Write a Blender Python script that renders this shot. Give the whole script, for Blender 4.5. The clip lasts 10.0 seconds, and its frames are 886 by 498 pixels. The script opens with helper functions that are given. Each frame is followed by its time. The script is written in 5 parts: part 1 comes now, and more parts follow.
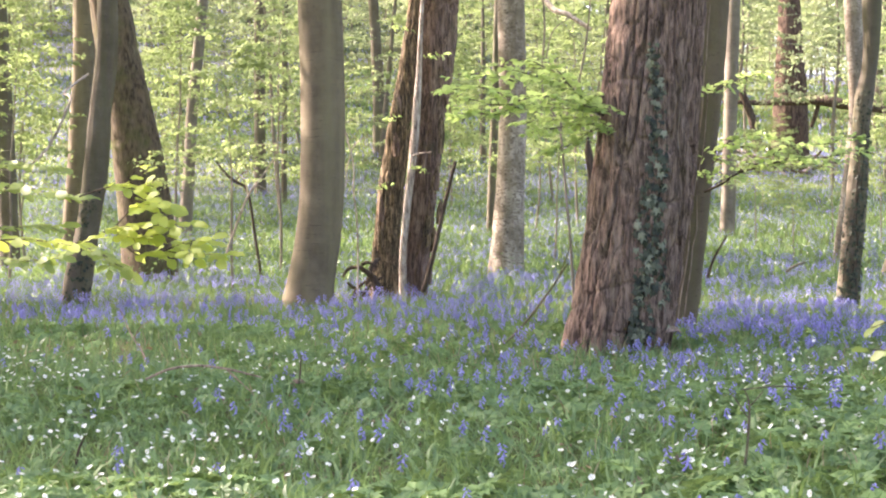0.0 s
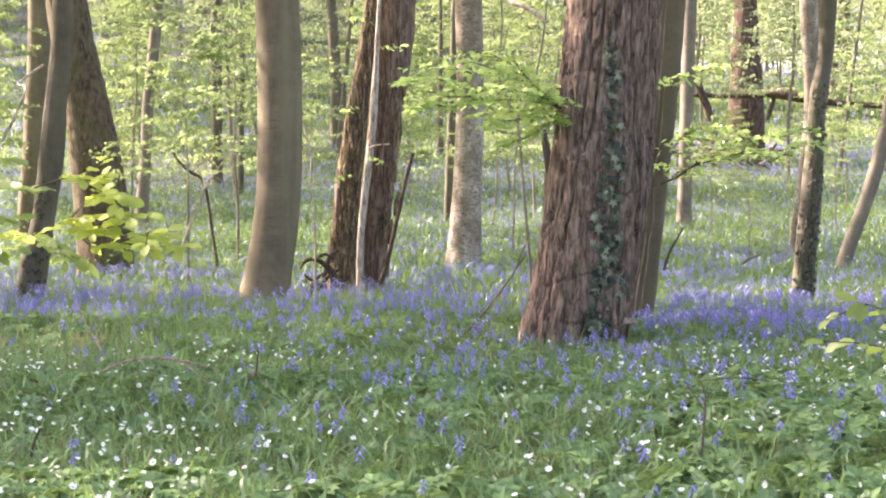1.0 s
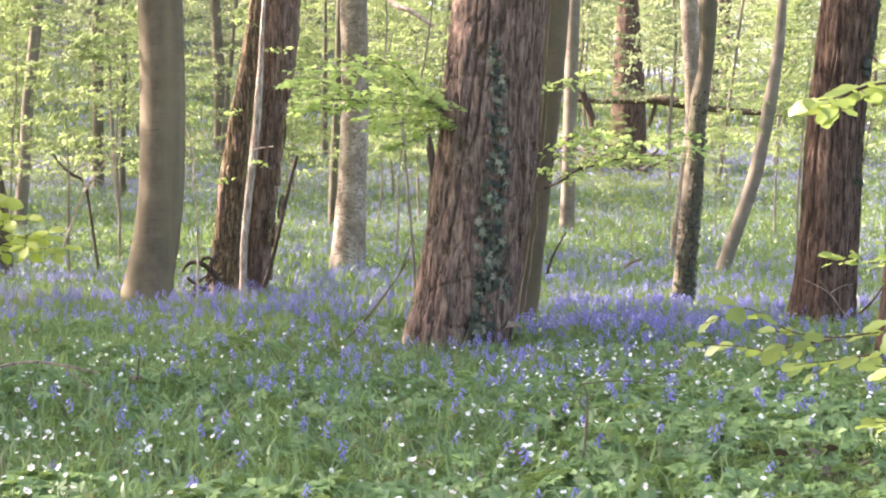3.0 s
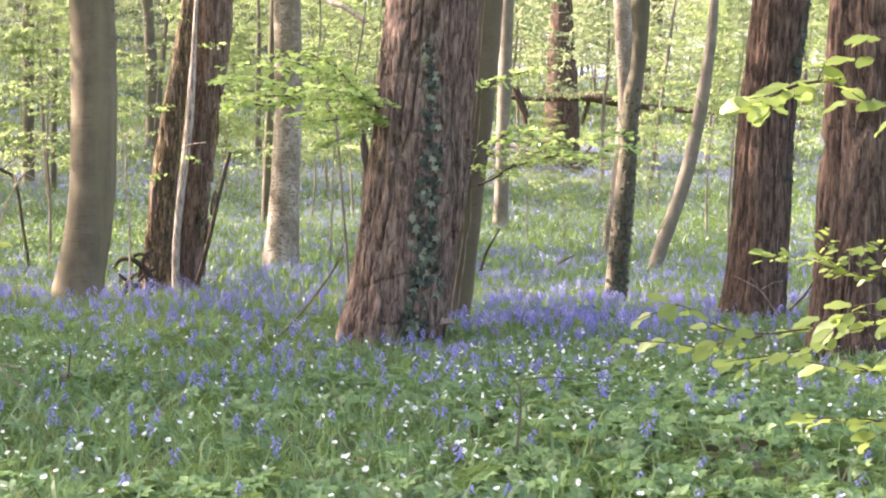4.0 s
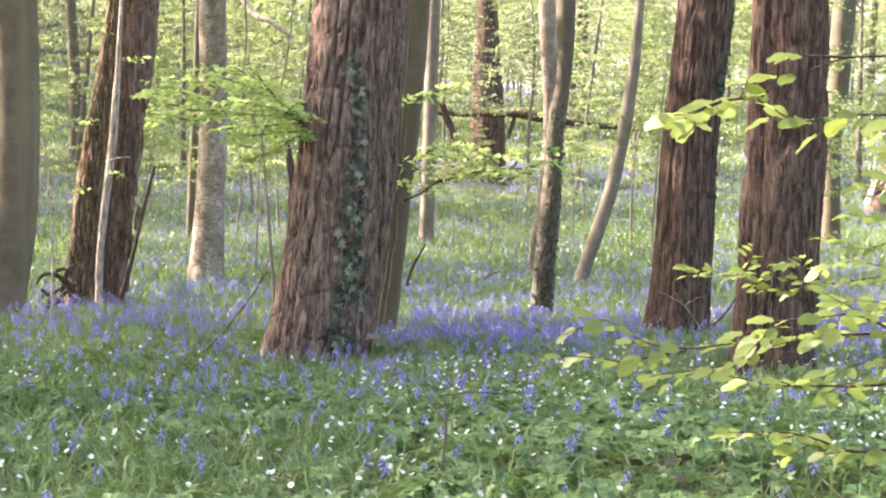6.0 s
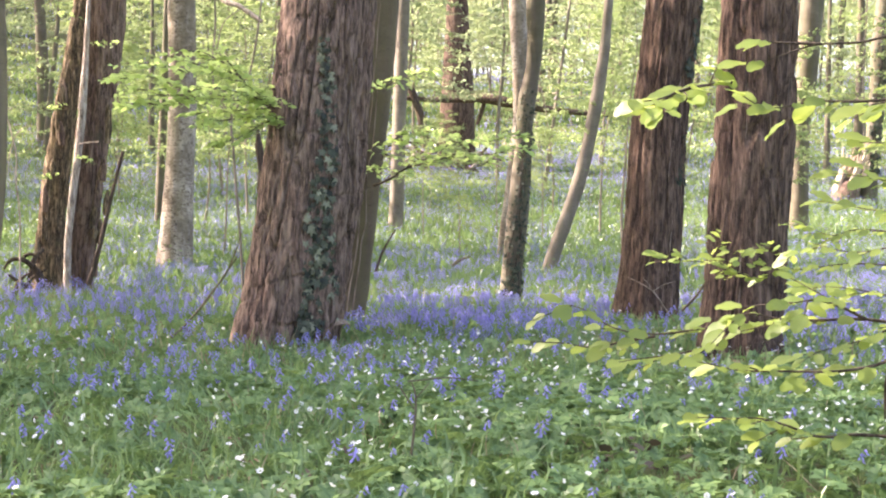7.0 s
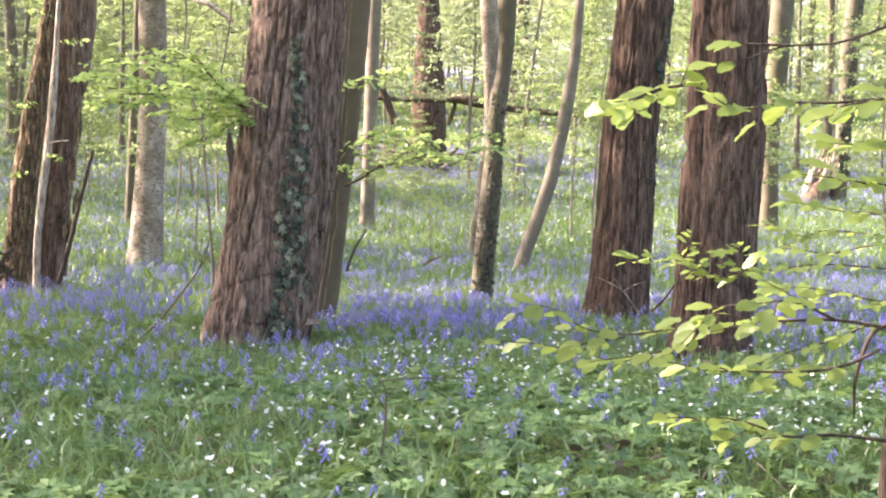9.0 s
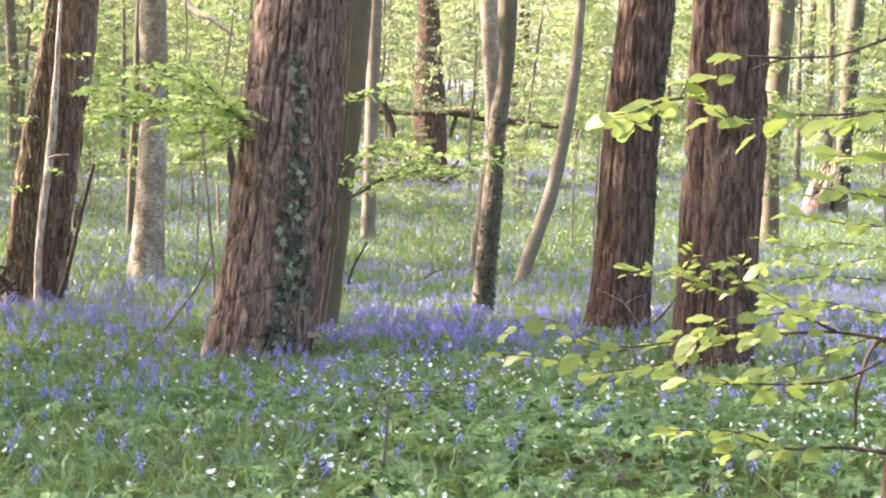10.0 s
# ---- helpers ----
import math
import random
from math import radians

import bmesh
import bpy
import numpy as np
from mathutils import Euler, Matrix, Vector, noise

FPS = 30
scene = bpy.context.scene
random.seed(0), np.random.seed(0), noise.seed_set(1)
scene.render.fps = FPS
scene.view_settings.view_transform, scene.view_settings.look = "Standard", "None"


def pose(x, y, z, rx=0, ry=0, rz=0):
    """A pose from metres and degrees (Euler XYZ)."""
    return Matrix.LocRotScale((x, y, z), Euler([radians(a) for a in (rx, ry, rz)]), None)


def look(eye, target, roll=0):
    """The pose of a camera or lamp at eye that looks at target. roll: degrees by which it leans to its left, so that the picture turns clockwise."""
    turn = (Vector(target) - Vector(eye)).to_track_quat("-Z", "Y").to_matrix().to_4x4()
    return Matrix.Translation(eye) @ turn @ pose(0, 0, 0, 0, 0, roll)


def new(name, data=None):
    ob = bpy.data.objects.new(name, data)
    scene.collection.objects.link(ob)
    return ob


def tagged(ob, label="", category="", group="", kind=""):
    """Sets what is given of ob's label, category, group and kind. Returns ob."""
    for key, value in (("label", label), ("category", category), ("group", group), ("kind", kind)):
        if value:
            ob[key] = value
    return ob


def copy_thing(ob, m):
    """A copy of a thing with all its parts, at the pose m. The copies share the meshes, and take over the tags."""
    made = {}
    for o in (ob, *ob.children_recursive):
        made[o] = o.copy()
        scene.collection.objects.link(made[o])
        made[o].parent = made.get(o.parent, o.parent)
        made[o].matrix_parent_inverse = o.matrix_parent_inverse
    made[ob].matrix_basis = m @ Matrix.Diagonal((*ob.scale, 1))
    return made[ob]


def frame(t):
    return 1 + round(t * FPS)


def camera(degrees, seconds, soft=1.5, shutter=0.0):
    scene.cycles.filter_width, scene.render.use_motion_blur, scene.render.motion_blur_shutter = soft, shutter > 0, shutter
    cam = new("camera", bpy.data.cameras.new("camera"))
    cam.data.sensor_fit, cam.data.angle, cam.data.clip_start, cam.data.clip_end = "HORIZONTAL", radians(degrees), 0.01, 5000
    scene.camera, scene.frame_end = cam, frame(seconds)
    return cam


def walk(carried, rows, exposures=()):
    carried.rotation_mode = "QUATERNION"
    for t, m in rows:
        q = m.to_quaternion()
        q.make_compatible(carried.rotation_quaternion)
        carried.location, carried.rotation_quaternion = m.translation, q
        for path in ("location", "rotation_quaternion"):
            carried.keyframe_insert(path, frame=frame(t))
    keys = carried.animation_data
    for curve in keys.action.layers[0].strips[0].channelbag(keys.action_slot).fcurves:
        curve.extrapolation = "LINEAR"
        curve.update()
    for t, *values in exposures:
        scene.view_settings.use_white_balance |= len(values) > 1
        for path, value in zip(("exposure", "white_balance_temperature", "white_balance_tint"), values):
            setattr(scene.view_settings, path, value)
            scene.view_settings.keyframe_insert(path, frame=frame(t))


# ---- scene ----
cam = camera(29.5, 10.0, soft=2.1)
# seconds, yaw to the right, pitch up, roll: the camera turns where it is held, a metre over the ground
TURNS = [
    (0, -6.082, -1.059, -0.442), (0.5, -5.645, -1.268, -0.411), (1, -4.632, -1.342, -0.373),
    (1.5, -3.863, -1.238, -0.286), (2, -2.762, -1.449, -0.215), (2.5, -1.849, -1.392, -0.141),
    (3, -0.691, -1.240, -0.110), (3.2, -0.069, -1.264, -0.133), (4.3, 1.990, -1.359, 0.063),
    (4.5, 2.240, -1.324, 0.067), (5, 2.444, -0.889, -0.020), (5.5, 3.023, -0.665, -0.036),
    (6, 4.089, -0.833, 0.101), (6.2, 4.469, -1.023, 0.203), (7.3, 5.171, -1.327, 0.171),
    (7.5, 5.158, -1.320, 0.154), (8, 5.175, -1.184, 0.223), (8.5, 5.738, -1.327, 0.323),
    (9, 6.119, -1.317, 0.350), (9.5, 6.181, -1.139, 0.254), (10, 6.082, -0.875, 0.227),
]
EYE = (0.0, 0.0, 1.0)


def turned(yaw, pitch, roll):
    return pose(*EYE) @ pose(0, 0, 0, 0, 0, -yaw) @ pose(0, 0, 0, 90 + pitch) @ pose(0, 0, 0, 0, 0, roll)


walk(cam, [(t, turned(a, p, r)) for t, a, p, r in TURNS], exposures=[(0, 2.82, 6790, 27.0), (10, 2.82, 6790, 27.0)])

# ---- light: sun from the left, half behind the trees, and a hazy spring sky ----
SUN_EL, SUN_AZ = 39.0, -72.0          # degrees; azimuth from +y, to the right
world = bpy.data.worlds.new("sky")
scene.world = world
world.use_nodes = True
nt = world.node_tree
sky = nt.nodes.new("ShaderNodeTexSky")
sky.sky_type, sky.sun_disc = "NISHITA", False
sky.sun_elevation, sky.sun_rotation = radians(SUN_EL), radians(SUN_AZ)
sky.air_density, sky.dust_density = 1.0, 3.0
nt.nodes["Background"].inputs["Strength"].default_value = 0.112
nt.links.new(sky.outputs[0], nt.nodes["Background"].inputs["Color"])
sun = new("sun", bpy.data.lights.new("sun", "SUN"))
sun.data.energy, sun.data.angle, sun.data.color = 4.7, radians(0.6), (1.0, 0.93, 0.80)
el, az = radians(SUN_EL), radians(SUN_AZ)
sun.matrix_world = look((0, 0, 0), (-math.sin(az) * math.cos(el), -math.cos(az) * math.cos(el), -math.sin(el)))


# ---- materials ----
class Nodes:
    """A small helper for node materials."""

    def __init__(self, name):
        self.mat = bpy.data.materials.new(name)
        self.mat.use_nodes = True
        self.t = self.mat.node_tree
        self.t.nodes.clear()
        self.out = self.t.nodes.new("ShaderNodeOutputMaterial")

    def node(self, kind, **values):
        n = self.t.nodes.new("ShaderNode" + kind)
        for k, v in values.items():
            n.inputs[k.replace("_", " ")].default_value = v
        return n

    def link(self, a, b):
        self.t.links.new(a, b)

    def coords(self, scale=(1, 1, 1), loc=(0, 0, 0)):
        c, m = self.node("TexCoord"), self.node("Mapping")
        self.link(c.outputs["Object"], m.inputs["Vector"])
        m.inputs["Scale"].default_value = scale
        m.inputs["Location"].default_value = loc
        return m.outputs[0]

    def noise(self, vec, scale, detail=5.0, rough=0.6):
        n = self.node("TexNoise", Scale=scale, Detail=detail, Roughness=rough)
        self.link(vec, n.inputs["Vector"])
        return n.outputs["Fac"]

    def ramp(self, fac, *stops):
        r = self.node("ValToRGB")
        e = r.color_ramp.elements
        while len(e) < len(stops):
            e.new(0.5)
        for k, (p, c) in zip(e, stops):
            k.position, k.color = p, (*c, 1)
        self.link(fac, r.inputs["Fac"])
        return r.outputs["Color"]

    def mix(self, fac, a, b, how="MIX"):
        m = self.node("MixRGB")
        m.blend_type = how
        for v, s in ((fac, m.inputs["Fac"]), (a, m.inputs["Color1"]), (b, m.inputs["Color2"])):
            if isinstance(v, (int, float)):
                s.default_value = v
            elif isinstance(v, tuple):
                s.default_value = (*v, 1)
            else:
                self.link(v, s)
        return m.outputs[0]

    def bump(self, height, strength, distance=0.02):
        b = self.node("Bump", Strength=strength, Distance=distance)
        self.link(height, b.inputs["Height"])
        return b.outputs[0]

    def finish(self, colour, rough=0.9, normal=None, spec=0.25):
        p = self.node("BsdfPrincipled", Roughness=rough)
        p.inputs["Specular IOR Level"].default_value = spec
        if isinstance(colour, tuple):
            p.inputs["Base Color"].default_value = (*colour, 1)
        else:
            self.link(colour, p.inputs["Base Color"])
        if normal:
            self.link(normal, p.inputs["Normal"])
        self.link(p.outputs[0], self.out.inputs["Surface"])
        return self.mat


def bark(name, dark, mid, light, moss, moss_from, stretch=(14, 14, 2.2), strength=0.7, cut=0.36):
    """Bark with long upright grain, fibres, reddish and grey stretches and a green bloom of algae."""
    n = Nodes(name)
    grain = n.noise(n.coords(stretch), 2.2, 7, 0.62)
    fibre = n.noise(n.coords((stretch[0] * 3.5, stretch[1] * 3.5, stretch[2] * 1.6), (3, 1, 7)), 2.0, 4, 0.6)
    blot = n.noise(n.coords((1, 1, 1)), 3.1, 5, 0.65)
    wide = n.noise(n.coords((1.6, 1.6, 0.45), (5, 2, 3)), 2.4, 4, 0.6)
    fine = n.noise(n.coords((1, 1, 0.5)), 60, 4, 0.7)
    col = n.ramp(grain, (cut, dark), (cut + 0.1, mid), (0.66, light))
    col = n.mix(n.ramp(fibre, (0.52, (0, 0, 0)), (0.66, (0.65, 0.65, 0.65))), col, light)
    col = n.mix(n.ramp(fibre, (0.32, (0.8, 0.8, 0.8)), (0.43, (0, 0, 0))), col, dark)
    col = n.mix(n.ramp(wide, (0.38, (0, 0, 0)), (0.64, (0.9, 0.9, 0.9))), n.mix(1.0, col, (1.05, 0.95, 0.93), "MULTIPLY"), n.mix(1.0, col, (1.1, 1.1, 1.06), "MULTIPLY"))
    col = n.mix(n.ramp(fine, (0.35, (0, 0, 0)), (0.7, (0.6, 0.6, 0.6))), col, n.mix(0.5, col, light))
    col = n.mix(n.ramp(blot, (moss_from, (0, 0, 0)), (moss_from + 0.2, (0.8, 0.8, 0.8))), col, moss)
    return n.finish(col, 0.92, n.bump(n.mix(0.4, grain, fibre), strength, 0.02), 0.2)


def lenticels(name, base, light, mark, moss, amount, size=(7, 7, 27), blotch=(0.3, 0.7), run=(5, 5, 0.22)):
    """Smooth bark with marks that run round the stem, and upright streaks of algae, which on the beech also imitate
    shading.
    """
    n = Nodes(name)
    bands = n.noise(n.coords(size), 1.9, 8, 0.75)
    blot = n.noise(n.coords((1, 1, 0.6)), 4.5, 6, 0.6)
    fine = n.noise(n.coords((1, 1, 1)), 90, 4, 0.7)
    streak = n.noise(n.coords(run, (4, 2, 1)), 2.2, 4, 0.55)
    col = n.ramp(blot, (blotch[0], base), (blotch[1], light))
    col = n.mix(n.ramp(bands, (0.28 + amount, (1, 1, 1)), (0.36 + amount, (0, 0, 0))), col, mark)
    wide = n.noise(n.coords((0.8, 0.8, 5), (2, 6, 3)), 1.6, 5, 0.65)
    col = n.mix(n.ramp(wide, (0.34, (0.42, 0.42, 0.42)), (0.54, (0, 0, 0))), col, n.mix(0.55, col, mark))
    col = n.mix(n.ramp(streak, (0.40, (0, 0, 0)), (0.74, (0.85, 0.85, 0.85))), col, moss)
    col = n.mix(n.ramp(fine, (0.4, (0, 0, 0)), (0.8, (0.35, 0.35, 0.35))), col, mark)
    return n.finish(col, 0.85, n.bump(n.mix(0.5, bands, fine), 0.35, 0.01), 0.25)


def leaf(name, dark, light, through_colour, share=0.5, rough=0.5, single=False, gloss=0.04):
    """Thin leaf: part of the light passes through it, each leaf of its own tone (single: each leaf is an object)."""
    n = Nodes(name)
    tone = n.node("ObjectInfo").outputs["Random"] if single else n.node("NewGeometry").outputs["Random Per Island"]
    col = n.ramp(tone, (0.0, dark), (1.0, light))
    col = n.mix(n.ramp(n.noise(n.coords(), 25, 3), (0.3, (0, 0, 0)), (0.8, (0.4, 0.4, 0.4))), col, dark)
    d, tr, gl, m1, m2 = n.node("BsdfDiffuse"), n.node("BsdfTranslucent"), n.node("BsdfGlossy", Roughness=rough), n.node("MixShader"), n.node("MixShader")
    n.link(col, d.inputs["Color"])
    n.link(n.mix(0.55, col, through_colour), tr.inputs["Color"])
    m1.inputs[0].default_value, m2.inputs[0].default_value = share, gloss
    n.link(d.outputs[0], m1.inputs[1]), n.link(tr.outputs[0], m1.inputs[2])
    n.link(m1.outputs[0], m2.inputs[1]), n.link(gl.outputs[0], m2.inputs[2])
    n.link(m2.outputs[0], n.out.inputs["Surface"])
    return n.mat


def ground_material():
    n = Nodes("woodland_floor")
    big, mid, fine = n.noise(n.coords(), 0.5, 4), n.noise(n.coords(), 6, 6, 0.7), n.noise(n.coords(), 55, 5, 0.75)
    litter = n.ramp(fine, (0.3, (0.035, 0.026, 0.016)), (0.55, (0.10, 0.075, 0.045)), (0.8, (0.24, 0.19, 0.12)))
    moss = n.ramp(mid, (0.3, (0.035, 0.06, 0.015)), (0.75, (0.12, 0.17, 0.045)))
    col = n.mix(n.ramp(n.mix(0.5, big, mid), (0.36, (0.15, 0.15, 0.15)), (0.56, (0.9, 0.9, 0.9))), litter, moss)
    return n.finish(col, 0.95, n.bump(n.mix(0.5, mid, fine), 0.8, 0.03), 0.15)


M_FURROW = bark("furrowed_bark", (0.020, 0.013, 0.0095), (0.070, 0.046, 0.033), (0.18, 0.126, 0.092), (0.10, 0.09, 0.055), 0.66, (13, 13, 2.2), 1.0, 0.41)
M_FURROW_RED = bark("reddish_furrowed_bark", (0.030, 0.020, 0.015), (0.116, 0.081, 0.062), (0.27, 0.20, 0.153), (0.115, 0.10, 0.066), 0.68, (15, 15, 2.4), 1.0, 0.40)
M_OLD = bark("weathered_split_wood", (0.019, 0.012, 0.010), (0.105, 0.070, 0.054), (0.27, 0.195, 0.15), (0.075, 0.075, 0.04), 0.58, (16, 16, 1.8), 1.0, 0.38)
M_MOSSY = bark("mossy_bark", (0.022, 0.016, 0.011), (0.066, 0.050, 0.033), (0.145, 0.115, 0.078), (0.105, 0.105, 0.038), 0.48, (7, 7, 2.6))
# broad streaks: algae, and a shaded middle with lit edges put into the colour
M_SMOOTH = lenticels("grey_beech_bark", (0.105, 0.082, 0.054), (0.21, 0.168, 0.11), (0.07, 0.054, 0.04), (0.205, 0.178, 0.10), 0.06, (2, 2, 24), (0.3, 0.7), (2.6, 2.6, 0.14))
M_FORK = lenticels("olive_smooth_bark", (0.098, 0.070, 0.046), (0.18, 0.134, 0.088), (0.045, 0.032, 0.022), (0.145, 0.128, 0.060), 0.07)
M_PALE = lenticels("pale_birch_bark", (0.185, 0.147, 0.112), (0.53, 0.46, 0.385), (0.085, 0.064, 0.046), (0.23, 0.19, 0.13), 0.13, (9, 9, 17), (0.40, 0.62))
M_STEM = lenticels("grey_brown_stem_bark", (0.085, 0.068, 0.048), (0.18, 0.15, 0.112), (0.045, 0.035, 0.025), (0.11, 0.108, 0.05), 0.04)
M_GREY = lenticels("grey_stem_bark", (0.12, 0.098, 0.078), (0.28, 0.236, 0.19), (0.06, 0.047, 0.037), (0.165, 0.148, 0.09), 0.07)
M_DEAD = bark("bleached_dead_wood", (0.08, 0.062, 0.048), (0.24, 0.20, 0.165), (0.52, 0.46, 0.40), (0.15, 0.13, 0.09), 0.6, (14, 14, 3))
M_TWIG = bark("dark_twig_bark", (0.02, 0.015, 0.011), (0.048, 0.036, 0.027), (0.105, 0.082, 0.062), (0.1, 0.1, 0.05), 0.75)
M_LOG = bark("dark_rotten_wood", (0.015, 0.011, 0.008), (0.05, 0.036, 0.027), (0.14, 0.105, 0.08), (0.06, 0.065, 0.03), 0.6)
M_SHARD = bark("fresh_split_wood", (0.15, 0.105, 0.07), (0.36, 0.28, 0.20), (0.60, 0.51, 0.40), (0.3, 0.22, 0.14), 0.7, (16, 16, 2))
# wide near-black grain: the dark of hollows in the torn wood, painted in
M_SHELL = bark("golden_brown_torn_wood", (0.012, 0.009, 0.007), (0.12, 0.086, 0.052), (0.33, 0.255, 0.16), (0.09, 0.085, 0.045), 0.58, (11, 11, 1.9), 1.0, 0.45)
M_VINE = bark("dry_vine_bark", (0.08, 0.058, 0.042), (0.19, 0.145, 0.108), (0.33, 0.27, 0.21), (0.16, 0.13, 0.09), 0.7)
M_SOIL = ground_material()
M_LEAF = leaf("spring_leaf", (0.15, 0.205, 0.070), (0.26, 0.325, 0.125), (0.39, 0.485, 0.185), 0.62)
M_HERB = leaf("woodland_herb_leaf", (0.08, 0.14, 0.05), (0.17, 0.25, 0.095), (0.25, 0.35, 0.115), 0.45)
# fresh green, lightened to stand for sun that the added trees block
M_SPRAY = leaf("sun_brightened_fresh_leaf", (0.24, 0.345, 0.10), (0.40, 0.51, 0.165), (0.60, 0.76, 0.26), 0.66)
M_NEARLEAF = leaf("young_beech_leaf", (0.17, 0.245, 0.05), (0.28, 0.35, 0.08), (0.45, 0.54, 0.12), 0.6, 0.45)
M_ONELEAF = leaf("single_beech_leaf", (0.17, 0.245, 0.048), (0.27, 0.335, 0.074), (0.44, 0.525, 0.11), 0.6, 0.45, True)
# greyer than the other spring leaf: distance haze put into the leaf colour
M_HAZYLEAF = leaf("haze_greyed_spring_leaf", (0.15, 0.195, 0.085), (0.275, 0.33, 0.165), (0.41, 0.48, 0.24), 0.6)
# yellower young leaves, brightened as well to imitate sun on them
M_YELLOWLEAF = leaf("sun_brightened_yellow_leaf", (0.29, 0.36, 0.055), (0.45, 0.50, 0.095), (0.70, 0.77, 0.14), 0.6, 0.45, True)
M_CANOPY = leaf("canopy_leaf", (0.12, 0.20, 0.04), (0.28, 0.36, 0.07), (0.5, 0.62, 0.08), 0.5)
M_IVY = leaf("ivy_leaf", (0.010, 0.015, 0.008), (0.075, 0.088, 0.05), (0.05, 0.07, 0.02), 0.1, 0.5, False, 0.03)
M_ONEIVY = leaf("single_ivy_leaf", (0.03, 0.042, 0.02), (0.30, 0.31, 0.20), (0.12, 0.14, 0.04), 0.1, 0.5, True, 0.03)
M_GRASS = leaf("grass_blade", (0.055, 0.12, 0.040), (0.23, 0.345, 0.132), (0.32, 0.43, 0.12), 0.33, 0.35)
M_STRAW = leaf("dry_grass_blade", (0.17, 0.14, 0.075), (0.36, 0.31, 0.18), (0.36, 0.31, 0.16), 0.3, 0.5)
M_ANEMONE = leaf("anemone_leaf", (0.065, 0.135, 0.045), (0.205, 0.315, 0.11), (0.26, 0.36, 0.1), 0.3, 0.4)
M_PETAL = leaf("white_petal", (0.74, 0.74, 0.70), (0.88, 0.88, 0.85), (0.85, 0.85, 0.8), 0.3, 0.6)
M_POLLEN = leaf("yellow_stamens", (0.5, 0.42, 0.06), (0.7, 0.6, 0.1), (0.6, 0.5, 0.1), 0.1, 0.6)
M_BELL = leaf("bluebell_flower", (0.17, 0.16, 0.46), (0.35, 0.33, 0.69), (0.36, 0.335, 0.78), 0.4, 0.6)
M_STALK = leaf("flower_stalk", (0.09, 0.16, 0.05), (0.17, 0.25, 0.09), (0.2, 0.3, 0.08), 0.2, 0.5)
M_LITTER = leaf("rotting_leaf", (0.05, 0.036, 0.024), (0.14, 0.105, 0.07), (0.12, 0.09, 0.05), 0.1, 0.6)
M_DRYLEAF = leaf("dry_leaf", (0.10, 0.065, 0.038), (0.25, 0.18, 0.115), (0.25, 0.17, 0.10), 0.2, 0.6)


# ---- geometry tools ----
RNG = np.random.default_rng(7)


def vnoise(u, v, seed, period=0):
    """Smooth value noise in two dimensions, which repeats in u after a whole period."""
    table = np.random.default_rng(seed).random((64, 64))
    iu, iv = np.floor(u).astype(int), np.floor(v).astype(int)
    fu, fv = u - iu, v - iv
    fu, fv = fu * fu * (3 - 2 * fu), fv * fv * (3 - 2 * fv)
    wrap = (lambda k: np.mod(k, period)) if period else (lambda k: np.mod(k, 64))
    a, b, c, d = iu, iu + 1, np.mod(iv, 64), np.mod(iv + 1, 64)
    t = lambda p, q: table[wrap(p) % 64, q]
    return (t(a, c) * (1 - fu) + t(b, c) * fu) * (1 - fv) + (t(a, d) * (1 - fu) + t(b, d) * fu) * fv


def ground(x, y):
    """Height of the woodland floor: level near by, rising to a wooded bank behind."""
    x, y = np.asarray(x, float), np.asarray(y, float)
    k, far = np.clip(y - 19, 0, 36), np.clip(y - 55, 0, 30)
    side = np.clip((x + 6) / 14, 0, 1)
    z = 0.003 * k * k + side * (0.216 * far - 0.0030 * far * far) + (1 - side) * 0.22 * np.clip(y - 55, 0, 75)
    near = np.clip((60 - np.abs(y - 10)) / 30, 0, 1)
    bumps = 0.07 * (vnoise(x / 1.7, y / 1.7, 3) - 0.5) + 0.035 * (vnoise(x / 0.45, y / 0.45, 4) - 0.5)
    return z + near * bumps + np.clip((y - 25) / 20, 0, 1) * 0.7 * (vnoise(x / 9 + 9, y / 9, 5) - 0.5)


def gz(x, y):
    return float(ground(x, y))


def mesh(name, v, f, mats, index=None, smooth=True):
    """A mesh from an array of places and one of faces, all with the same number of corners."""
    f = np.asarray(f, np.int32)
    me = bpy.data.meshes.new(name)
    me.vertices.add(len(v)), me.loops.add(f.size), me.polygons.add(len(f))
    me.vertices.foreach_set("co", np.asarray(v, np.float32).ravel())
    me.loops.foreach_set("vertex_index", f.ravel())
    me.polygons.foreach_set("loop_start", np.arange(0, f.size, f.shape[1], dtype=np.int32))
    me.polygons.foreach_set("use_smooth", np.full(len(f), smooth))
    for m in mats if isinstance(mats, (list, tuple)) else [mats]:
        me.materials.append(m)
    if index is not None:
        me.polygons.foreach_set("material_index", np.asarray(index, np.int32))
    me.update(calc_edges=True)
    return me


def part(name, me, parent=None, label=""):
    ob = new(name, me)
    if parent is not None:
        ob.parent = parent
    return tagged(ob, label) if label else ob


def thing(name, x, y, z, label, category, group="", kind=""):
    ob = new(name)
    ob.matrix_world = pose(x, y, z)
    ob.empty_display_size = 0.1
    return tagged(ob, label, category, group, kind)


def join(pieces):
    """One array of places and one of faces from several."""
    vs, fs, n = [], [], 0
    for v, f in pieces:
        vs.append(v), fs.append(np.asarray(f) + n)
        n += len(v)
    return np.concatenate(vs), np.concatenate(fs)


